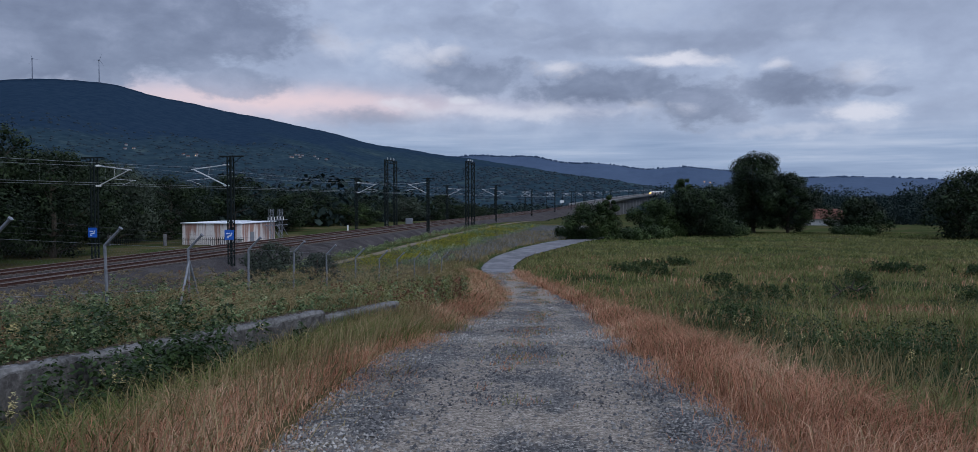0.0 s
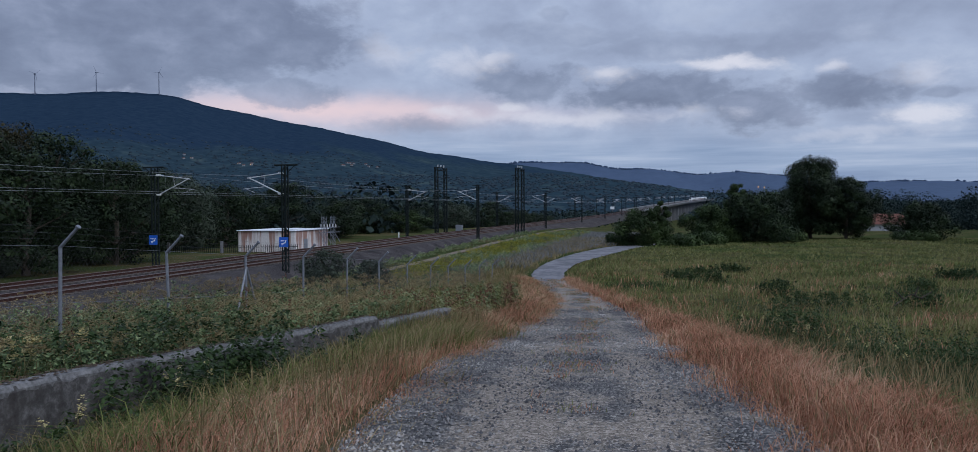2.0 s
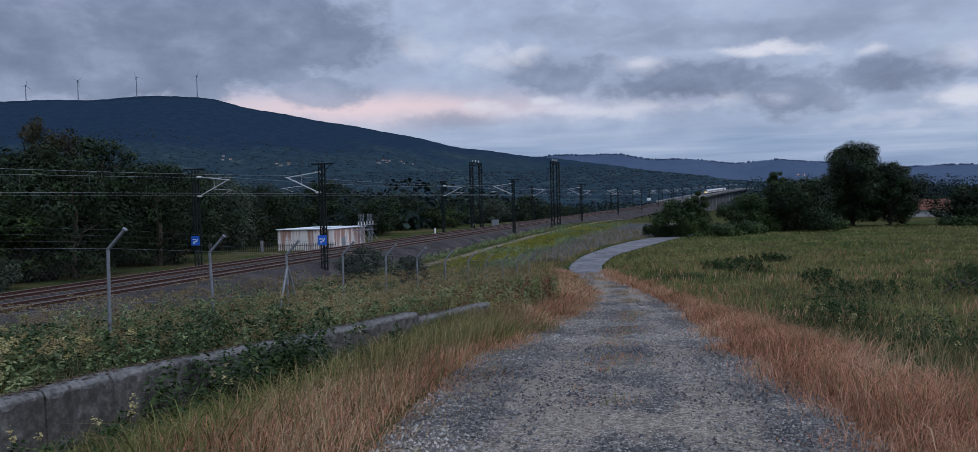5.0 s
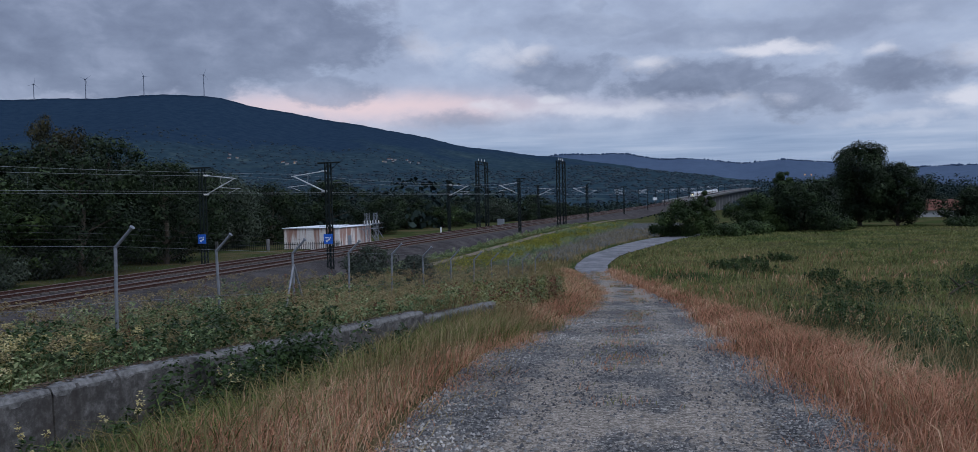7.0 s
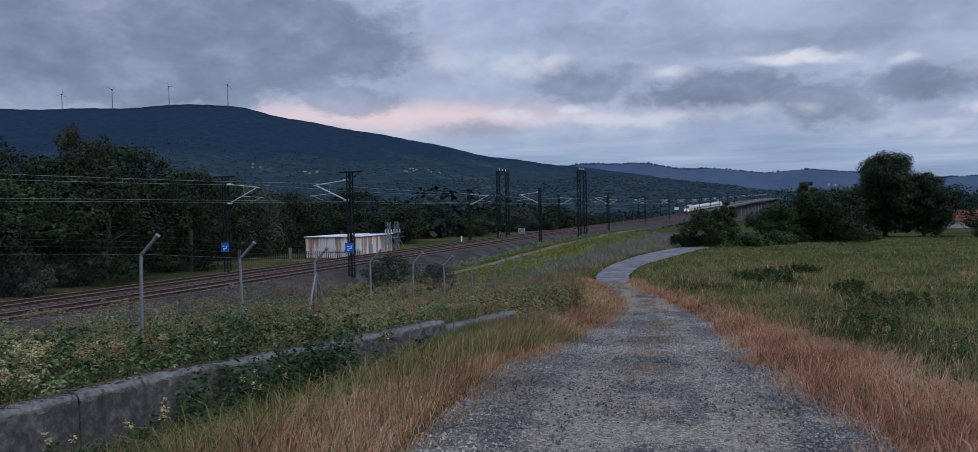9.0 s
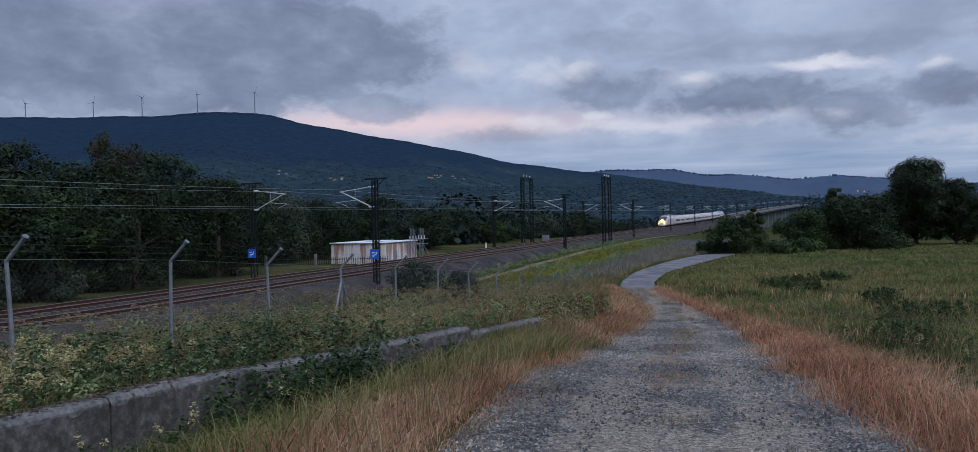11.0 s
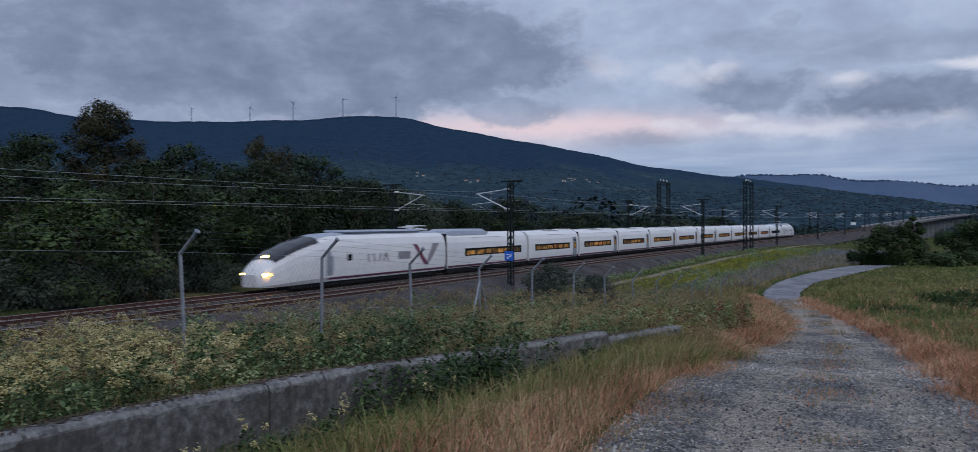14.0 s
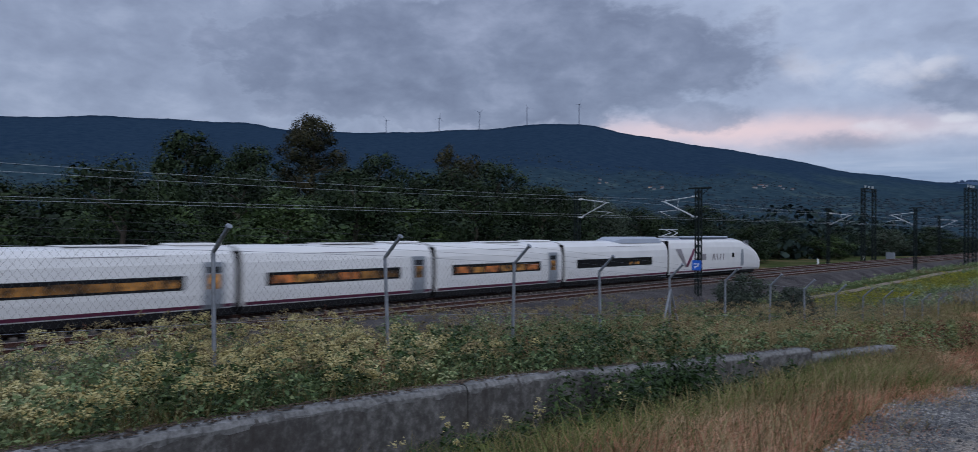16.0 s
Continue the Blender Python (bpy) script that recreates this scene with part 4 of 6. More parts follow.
def power_car(raised, lights):
    """Its coupled end is at y = 0, the nose at y = -POWER."""
    e = empty("power_car")
    tagged(e, "white streamlined power car with a sloping nose", "power car", "coaches of the train")
    L = POWER
    part("body", loft([(-0.16, 0.97, 1.0, 0.34), (-0.3, 1, 1.04, 0.34), (-1.0, 1, 1.06, 0.34), (-13.0, 1, 1.06, 0.34), (-14.6, 1.0, 1.04, 0.34), (-16.0, 0.99, 0.97, 0.33), (-17.2, 0.97, 0.87, 0.32),
                       (-18.3, 0.93, 0.75, 0.30), (-19.2, 0.87, 0.62, 0.28), (-19.9, 0.77, 0.49, 0.27), (-20.35, 0.62, 0.37, 0.28), (-20.6, 0.42, 0.25, 0.32)]), "white", e, smooth=False)
    bm = B()
    box(bm, (2.4, L - 3.4, 0.5), (0, -L / 2 + 0.7, 0.22), bevel=0.1)
    part("underframe", bm, "under", e)
    bm = B()
    box(bm, (2.7, 0.3, 2.95), (0, 0, 1.85), bevel=0.05)
    part("gangway", bm, "under", e, "black rubber gangway bellows")
    for y in (-3.4, -6.2, -13.6, -16.4):
        w = B()
        for sx in (-0.84, 0.84):
            rod(w, (sx - 0.07, y, 0.48), (sx + 0.07, y, 0.48), 0.48, 18)
        part("wheelset", w, "under", e)
    for side in (-1, 1):
        bm = B()
        strip(bm, -15.0, -0.35, 0.46, 0.60, side, 0.004)
        part("stripe", bm, "maroon", e)
        # livery: a broad chevron in grey and maroon, and smaller slanted bars
        for tilt, mat, dy in ((1, "liverygrey", 0.0), (-1, "maroon", 0.0)):
            bm = B()
            x = side * 1.482
            q = [(-1.2, 2.6), (-2.2, 2.6), (-3.3, 0.95), (-2.9, 0.95)] if tilt > 0 else [(-4.5, 2.6), (-5.0, 2.6), (-3.45, 0.95), (-2.9, 0.95)]
            px = lambda z: side * (float(np.interp(z, [0.34, 0.62, 1.1, 2.0, 2.55, 2.98], [1.30, 1.43, 1.47, 1.47, 1.42, 1.28])) + 0.035)
            (a0, zt_), (b0, _), (b1, zb_), (a1, _) = q
            row = [[bm.verts.new((px(z), y0 + (y1 - y0) * (zt_ - z) / (zt_ - zb_), z)) for y0, y1 in ((a0, a1), (b0, b1))] for z in (zt_, 2.55, 2.0, 1.1, zb_)]
            for u, w in zip(row, row[1:]):
                bm.faces.new((u[0], u[1], w[1], w[0]))
            part("chevron", bm, mat, e, "slanted livery bar")
        for k, (y0, sl) in enumerate(((-8.2, 0.25), (-8.75, -0.25), (-9.3, -0.22), (-9.75, 0.22), (-10.5, 0.08))):
            bm = B()
            q = [(y0, 1.45), (y0 - 0.2, 1.45), (y0 - 0.2 - sl, 2.05), (y0 - sl, 2.05)]
            bm.faces.new([bm.verts.new((side * 1.482, y, z)) for y, z in q])
            part("livery_bar", bm, "liverygrey", e)
        for y0, y1, z0, z1, mat, nm in ((-7.0, -5.4, 1.5, 2.6, "liverygrey", "grille"), (-13.0, -12.5, 1.65, 2.35, "glass", "side_window"), (-15.2, -14.5, 0.75, 2.4, "doorgrey", "cab_door")):
            bm = B()
            strip(bm, y0, y1, z0, z1, side, 0.008)
            if nm == "cab_door":
                for v in bm.verts:
                    v.co.x *= 0.998
            part(nm, bm, mat, e)
    bm = B()
    pts = [(-15.7, 0.93, 0.99), (-16.4, 0.99, 0.93), (-17.3, 0.975, 0.85), (-18.3, 0.90, 0.74), (-19.0, 0.78, 0.63), (-19.5, 0.7, 0.55)]
    rings = []
    for y, a, b in pts:
        fw = float(np.interp(-y, [13, 14.6, 16, 17.2, 18.3, 19.2, 19.9], [1, 1, .99, .97, .93, .87, .77]))
        fh = float(np.interp(-y, [13, 14.6, 16, 17.2, 18.3, 19.2, 19.9], [1.06, 1.04, .97, .87, .75, .62, .49]))
        sl = float(np.interp(-y, [13, 14.6, 16, 17.2, 18.3, 19.2, 19.9], [.34, .34, .33, .32, .30, .28, .27]))
        rings.append([bm.verts.new((x * fw * 1.008, y - 0.03, sl + (z - 0.34) * fh + 0.025)) for x, z in SECTION[5:12]])
    for a, b in zip(rings, rings[1:]):
        for k in range(6):
            bm.faces.new((a[k], a[k + 1], b[k + 1], b[k]))
    part("windscreen", bm, "glass", e, "dark wraparound windscreen")
    for x, y, z, r in ((-0.86, -19.98, 1.08, 0.30), (0.86, -19.98, 1.08, 0.30), (0.0, -19.15, 2.13, 0.20)):
        bm = B()
        bmesh.ops.create_uvsphere(bm, u_segments=14, v_segments=8, radius=r, matrix=pose(x, y, z, 0, 0, -28 * (x > 0) + 28 * (x < 0)) @ Matrix.Diagonal((1, 0.9, 0.42, 1)))
        hl = part("headlight", bm, "lamphouse" if lights else "insul", e, "yellow glowing headlight" if lights else "unlit lamp lens")
        if lights:
            bm = B()
            bmesh.ops.create_uvsphere(bm, u_segments=10, v_segments=6, radius=0.16, matrix=pose(x * 1.02, y - r * 0.80, z) @ Matrix.Diagonal((1.2, 0.5, 0.6, 1)))
            part("lamp_lens", bm, "lamp", hl)
    bm = B()
    rings = []
    for y in (-0.4, -1.0, -13.0, -14.6, -15.7):
        fh = float(np.interp(-y, [0.3, 1, 13, 14.6, 16], [1.04, 1.06, 1.06, 1.04, .97]))
        rings.append([bm.verts.new((x * 1.004, y, 0.34 + (z - 0.34) * fh + 0.012)) for x, z in SECTION[6:11]])
    for a, b in zip(rings, rings[1:]):
        for k in range(4):
            bm.faces.new((a[k], a[k + 1], b[k + 1], b[k]))
    part("roof_panel", bm, "trainroof", e, "grey roof panel")
    bm = B()
    box(bm, (1.9, 9.5, 0.22), (0, -8.0, 3.63), bevel=0.1)
    part("roof_fairing", bm, "trainroof", e, "grey streamlined roof fairing")
    bm = B()
    zt = 4.35 if raised else 4.0
    for sx in (-0.5, 0.5):
        rod(bm, (sx, -2.2, 3.75), (sx * 0.7, -3.6 if raised else -4.4, (3.75 + zt) / 2 if raised else 3.9), 0.035, 5)
        rod(bm, (sx * 0.7, -3.6 if raised else -4.4, (3.75 + zt) / 2 if raised else 3.9), (sx * 0.5, -2.3, zt), 0.03, 5)
    rod(bm, (-0.85, -2.3, zt), (0.85, -2.3, zt), 0.04, 6)
    rod(bm, (-0.85, -2.6, zt), (0.85, -2.6, zt), 0.04, 6)
    box(bm, (1.2, 1.4, 0.12), (0, -2.4, 3.7))
    part("pantograph", bm, "tube", e, "raised pantograph" if raised else "folded pantograph")
    return e


CARS = []       # object, metres from the tail to its origin, its own length, whether it faces back


def build_train():
    at = 0.0
    e = power_car(True, False)
    CARS.append((e, POWER, True, POWER))
    at = POWER
    n = 12
    for k in range(n):
        L = END if k in (0, n - 1) else CAR
        ends = k in (0, n - 1)
        c = coach(L, None if ends else 0.10, (0.19, 0.90) if ends else (0.21, 0.89), ((-0.3, -8.4) if ends else None), k == 0, k)
        CARS.append((c, at, k == n - 1, L))
        at += L
    e = power_car(False, True)
    CARS.append((e, at, False, POWER))


def motions():
    """The train runs along the line at a steady 78 m/s."""
    for ob, at, turned, L in CARS:
        rows = []
        for t in np.arange(0, 16.01, 0.5):
            tail = 1330.36 - 77.97 * t
            a, b = tail - at, tail - at - L
            if ob.name.startswith("power_car") and turned:
                a, b = tail - POWER, tail            # coupled end forward, nose at the tail
            elif turned:
                a, b = tail - at - L, tail - at
            xa, ya, _ = line_at(a, FAR)
            xb, yb, _ = line_at(b, FAR)
            za, zb = float(rail_z(a)), float(rail_z(b))
            d = Vector((xb - xa, yb - ya, zb - za))
            yaw = math.degrees(math.atan2(d.x, -d.y))
            pit = -math.degrees(math.asin(d.z / d.length))
            rows.append((float(t), pose(xa, ya, za, pit, 0, yaw)))
        walk(ob, rows)

# ---------------------------------------------------------------- wall, fence, hut


def build_wall():
    """A low cast concrete wall in bays, its edges chipped."""
    rnd = np.random.RandomState(4)
    w = empty("boundary_wall")
    tagged(w, "low weathered concrete boundary wall with lichen and chipped edges", "wall")
    joints = [-6, -1.5, 3.0, 7.2, 11.2, 14.25, 17.4]
    for a, b in zip(joints, joints[1:]):
        y = np.linspace(a + 0.012, b - 0.012, int((b - a) / 0.1))
        x = wall_x(y)
        t = np.interp(y, _wy, _wz) - (0.12 if a >= 14.2 else 0.0)
        chip = 0.012 * rnd.rand(len(y)) + 0.03 * (rnd.rand(len(y)) < 0.06)
        g = t - 1.5
        prof = [(0.0, g), (0.005, t - 0.45), (0.0, t - 0.05 - chip), (-0.03 - chip, t - chip * 0.5), (-0.14, t + 0.006 * rnd.randn(len(y))), (-0.25, t - chip * 0.4), (-0.28, t - 0.05), (-0.28, g)]
        V = np.stack([np.stack([x + o + 0.004 * rnd.randn(len(y)) * (k not in (0, 7)), y, z + 0 * y], -1) for k, (o, z) in enumerate(prof)], 1)
        n = len(prof)
        i = np.arange(len(y) * n).reshape(-1, n)
        f = [tuple(q) for q in np.stack([i[:-1, :-1], i[1:, :-1], i[1:, 1:], i[:-1, 1:]], -1).reshape(-1, 4)]
        f += [tuple(i[0]), tuple(reversed(i[-1]))]
        arrays("bay", V.reshape(-1, 3), f, "concrete", w)
        # pale crust along the top, worn back unevenly at the face
        nib = 0.010 * rnd.rand(len(y)) + 0.02 * (rnd.rand(len(y)) < 0.1)
        prof = [(0.006 - nib, t - 0.055 - chip - 0.03 * rnd.rand(len(y))), (0.008 - nib, t - 0.03 - chip), (-0.022 - nib, t + 0.008), (-0.14, t + 0.018 + 0.006 * rnd.randn(len(y))), (-0.26, t + 0.008), (-0.285, t - 0.06)]
        V = np.stack([np.stack([x + o, y, z + 0 * y], -1) for o, z in prof], 1)
        n = len(prof)
        i = np.arange(len(y) * n).reshape(-1, n)
        f = [tuple(q) for q in np.stack([i[:-1, :-1], i[1:, :-1], i[1:, 1:], i[:-1, 1:]], -1).reshape(-1, 4)]
        f += [tuple(i[0]), tuple(reversed(i[-1]))]
        arrays("coping", V.reshape(-1, 3), f, "coping", w)


FENCE_OFF = 9.0


def fence_ground(s):
    x, y, _ = line_at(s, FENCE_OFF)
    return float(ground_z(x, y))


def build_fence():
    e = empty("mesh_fence")
    tagged(e, "galvanised chain-link fence with outward-bent tubular posts", "fence")
    ss = [7.5 - 2.75 * k for k in range(5, 0, -1)] + [7.5 + 2.75 * k for k in range(0, 13)]
    posts = []
    for k, s in enumerate(ss):
        x, y, h = line_at(s, FENCE_OFF)
        top = float(np.interp(s, [-10, 4.6, 7.5, 10.2, 13.1, 15.7, 17.8, 22.6, 27.5, 32.4, 38.1, 44], [4.5, 3.97, 3.84, 3.68, 3.43, 3.2, 3.07, 2.65, 2.14, 1.72, 1.30, 0.97]))
        posts.append((s, x, y, h, top))
        lean = ((k * 37) % 7 - 3) * 0.012 - (0.06 if k == 5 else 0)
        bm = B()
        g = fence_ground(s)
        rod(bm, (0, 0, g - 0.3), (lean, lean, top), 0.027, 8)
        # bent arm towards the lane and the far side in turn with the slope
        rod(bm, (lean, lean, top), (lean + 0.30, lean + 0.02, top + 0.30), 0.027, 8)
        rod(bm, (lean + 0.30, lean + 0.02, top + 0.30), (lean + 0.315, lean + 0.02, top + 0.315), 0.042, 8)
        part("post", bm, "galv", e, "bent grey tubular post").matrix_basis = pose(x, y, 0, 0, 0, math.degrees(h))
        if k == 8:
            bm = B()
            for sg in (-1, 1):
                rod(bm, (0.0, 0.0, top - 0.25), (0.02, sg * 0.75, g - 0.2), 0.026, 7)
            part("brace", bm, "galv", e).matrix_basis = pose(x, y, 0, 0, 0, math.degrees(h))
    # diamonds of the netting, as thin crossing strands
    V, F = [], []

    def strand(a, b, r):
        a, b = np.array(a), np.array(b)
        d = b - a
        d /= np.linalg.norm(d)
        u = np.cross(d, (0.3, 0.9, 0.1))
        u /= np.linalg.norm(u)
        v = np.cross(d, u)
        n = len(V)
        for p in (a, b):
            for q in (u, -0.5 * u + 0.87 * v, -0.5 * u - 0.87 * v):
                V.append(p + q * r)
        F.extend([(n, n + 1, n + 4, n + 3), (n + 1, n + 2, n + 5, n + 4), (n + 2, n, n + 3, n + 5)])

    S = np.array([p[0] for p in posts])
    T = np.array([p[4] for p in posts])
    pitch = 0.085
    lo, hi = S[0], S[-1]

    def at(s, v):
        x, y, _ = line_at(s, FENCE_OFF + 0.04)
        return (float(x), float(y), float(np.interp(s, S, T)) - 1.75 + v)
    s = lo
    while s < hi:
        h = 1.75
        step_s = pitch if s < 26 else pitch * 2
        for sg in (-1, 1):
            a, b = s, s + sg * h * 0.8
            if lo <= b <= hi:
                mid = (a + b) / 2
                thick = 0.0011 if s < 24 else 0.0032
                strand(at(a, 0), at(mid, h / 2), thick)
                strand(at(mid, h / 2), at(b, h), thick)
        s += step_s
    arrays("netting", V, np.array(F), "netwire", e)
    for lift, r in ((0.02, 0.003), (-0.85, 0.003)):
        cord("tension_wire", [(x, y, t + lift) for _, x, y, _, t in posts], r, "galv", e)
    for out in (0.12, 0.21, 0.30):
        cord("barbed_wire", [(x + out * math.cos(h), y + out * math.sin(h), t + out) for _, x, y, h, t in posts], 0.0018, "netwire", e)


def build_hut():
    """Rust-streaked flat-roofed relay hut beyond the line, with its switch gear."""
    e = empty("relay_hut", pose(HUT[0], HUT[1], HUT[2], 0, 0, HUT[3]))
    tagged(e, "rust-streaked white flat-roofed railway hut", "hut")
    W_, D_, H_ = 7.0, 8.5, 2.95
    bm = B()
    box(bm, (W_, D_, H_), (W_ / 2, D_ / 2, H_ / 2), bevel=0.03)
    part("wall_shell", bm, "hut", e)
    for k in range(1, 6):
        bm = B()
        box(bm, (0.05, 0.03, H_ - 0.1), (W_ * k / 6, -0.018, H_ / 2))
        part("cover_strip", bm, "hut", e)
    bm = B()
    box(bm, (W_ + 0.3, D_ + 0.3, 0.10), (W_ / 2, D_ / 2, H_ + 0.05), bevel=0.03)
    box(bm, (2.4, 3.0, 0.12), (W_ * 0.6, D_ * 0.5, H_ + 0.16), bevel=0.04)
    part("roof", bm, "hutroof", e, "pale sheet roof")
    bm = B()
    box(bm, (0.05, 0.9, 2.0), (W_ + 0.015, 2.6, 1.0))
    part("door", bm, "doorgrey", e)
    bm = B()
    box(bm, (0.3, 0.12, 0.35), (W_ * 0.86, -0.06, H_ - 0.5), bevel=0.02)
    part("lamp_box", bm, "rail", e)
    g = empty("switch_gear", pose(HUT[0], HUT[1], HUT[2], 0, 0, HUT[3]))
    tagged(g, "steel lattice switch gear with insulators beside the hut", "switch gear")
    for px, py in ((W_ + 0.9, 5.6), (W_ + 0.9, 8.0)):
        bm = B()
        lattice(bm, 4.5, 0.4, 0.4, 0.5, 0.02)
        part("column", bm, "galv", g).location = (px, py, 0)
        for k in range(3):
            bm = B()
            rod(bm, (px - 0.4 + 0.4 * k, py, 3.2), (px - 0.4 + 0.4 * k, py, 3.6), 0.05, 6)
            part("insulator", bm, "insul", g)
    for z in (2.6, 3.2):
        bm = B()
        rod(bm, (W_ + 0.5, 4.0, z), (W_ + 0.5, 9.2, z), 0.035, 5)
        rod(bm, (W_ + 1.3, 4.0, z), (W_ + 1.3, 9.2, z), 0.035, 5)
        part("beam", bm, "galv", g)
    bm = B()
    for k in range(4):
        rod(bm, (W_ + 0.9, 4.2 + 1.3 * k, 2.8), (W_ + 1.6, 4.6 + 1.3 * k, 1.4), 0.04, 5)
    part("strut", bm, "galv", g)
    # palisade between the line and the hut
    p = empty("palisade")
    tagged(p, "dark green palisade fence before the woods", "fence")
    a, b = Vector((HUT[0] - 6.5, HUT[1] - 4, HUT[2])), Vector((HUT[0] + 7.2, HUT[1] - 1.2, HUT[2]))
    for k in range(70):
        q = a.lerp(b, k / 69)
        bm = B()
        box(bm, (0.05, 0.03, 1.5), (0, 0, 0.75))
        part("pale", bm, "mast", p).location = q
    for z in (0.35, 1.25):
        bm = B()
        rod(bm, a + Vector((0, 0, z)), b + Vector((0, 0, z)), 0.03, 5)
        part("rail_bar", bm, "mast", p)
    for f in (0.02, 0.42):
        bm = B()
        box(bm, (0.28, 0.28, 1.9), (0, 0, 0.95), bevel=0.03)
        part("gate_post", bm, "pale_concrete", p, "pale concrete post").location = a.lerp(b, f)


HUT = (-34.0, 87.6, -1.33, -10.0)

# ---------------------------------------------------------------- plants


def leaf_cloud(rs, centres, radii, n, size, squash=0.8, up=0.25):
    """Leaf quads spread through clumps, thicker at their skins. Returns verts and faces."""
    k = rs.choice(len(centres), n, p=radii ** 2 / (radii ** 2).sum())
    d = rs.randn(n, 3)
    d /= np.linalg.norm(d, axis=1)[:, None]
    r = radii[k] * (0.66 + 0.36 * rs.rand(n))
    c = centres[k] + d * r[:, None] * np.array([1, 1, squash])
    nrm = d + 0.32 * rs.randn(n, 3)
    nrm[:, 2] += up
    nrm /= np.linalg.norm(nrm, axis=1)[:, None]
    u = np.cross(nrm, rs.randn(n, 3))
    u /= np.linalg.norm(u, axis=1)[:, None]
    v = np.cross(nrm, u)
    s = size * (0.6 + 0.8 * rs.rand(n))[:, None]
    w = s * (0.5 + 0.3 * rs.rand(n))[:, None]
    V = np.stack([c - u * s * 0.5, c + v * w * 0.5 + nrm * s * 0.08, c + u * s * 0.5, c - v * w * 0.5 + nrm * s * 0.08], 1).reshape(-1, 3)
    F = np.arange(4 * n).reshape(n, 4)
    return V, F


def tree(name, seed, height, spread, mat, leaves=11500, trunk=0.22, low=0.08, clumps=22, size=0.14, label="", pointed=0.0, stems=1):
    rs = np.random.RandomState(seed)
    e = empty(name)
    tagged(e, label, "tree" if name != "bush" else "bush")
    bm = B()
    r0 = height * 0.028 * (trunk / 0.22)
    pts = [Vector((0, 0, -0.3))]
    for k in range(1, 7):
        pts.append(Vector((rs.randn() * 0.12 * k / 3, rs.randn() * 0.12 * k / 3, height * 0.82 * k / 6)))
    for k in range(6):
        rod(bm, pts[k], pts[k + 1], r0 * (1 - k / 7), 8, r0 * (1 - (k + 1) / 7))
    clumps = int(clumps * 1.7)
    cen, rad = [], []
    for k in range(clumps):
        f = low + (0.97 - low) * (k + 0.5) / clumps
        a = k * 2.4 + rs.rand() * 0.9
        prof = (1 - pointed) * math.sin(math.pi * min(1, 0.12 + 0.86 * (f - low) / (1 - low))) ** 0.6 + pointed * (1.05 - f)
        rr = spread * prof * (0.30 + 0.72 * rs.rand() ** 0.6)
        rr *= 0.94 + 0.22 * math.sin(2 * a + seed) + 0.14 * math.sin(5 * a + seed * 3 + f * 9)
        c = np.array([math.cos(a) * rr, math.sin(a) * rr, height * (f * 0.96 + 0.022 * rs.randn() * (f < 0.93))])
        cen.append(c)
        rad.append(spread * (0.25 + 0.20 * rs.rand()) * (0.6 + 0.45 * prof))
        if k % 2 == 0:
            z0 = max(height * low * 0.6, c[2] - rr * 0.8)
            i = min(5, int(z0 / (height * 0.82) * 6))
            rod(bm, pts[i].lerp(pts[i + 1], 0.5), Vector(c), r0 * 0.32, 5, r0 * 0.08)
    part("trunk", bm, "bark", e)
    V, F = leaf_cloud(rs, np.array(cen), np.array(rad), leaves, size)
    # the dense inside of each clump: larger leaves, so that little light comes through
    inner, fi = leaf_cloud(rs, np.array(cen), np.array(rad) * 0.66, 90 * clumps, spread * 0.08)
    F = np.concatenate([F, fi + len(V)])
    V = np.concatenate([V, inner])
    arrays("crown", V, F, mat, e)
    return e


def put(ob, x, y, rz, s=1.0, sz=None):
    z = float(ground_z(x, y))
    return copy_thing(ob, pose(x, y, z - 0.1, 0, 0, rz) @ Matrix.Diagonal((s, s, sz or s, 1)))


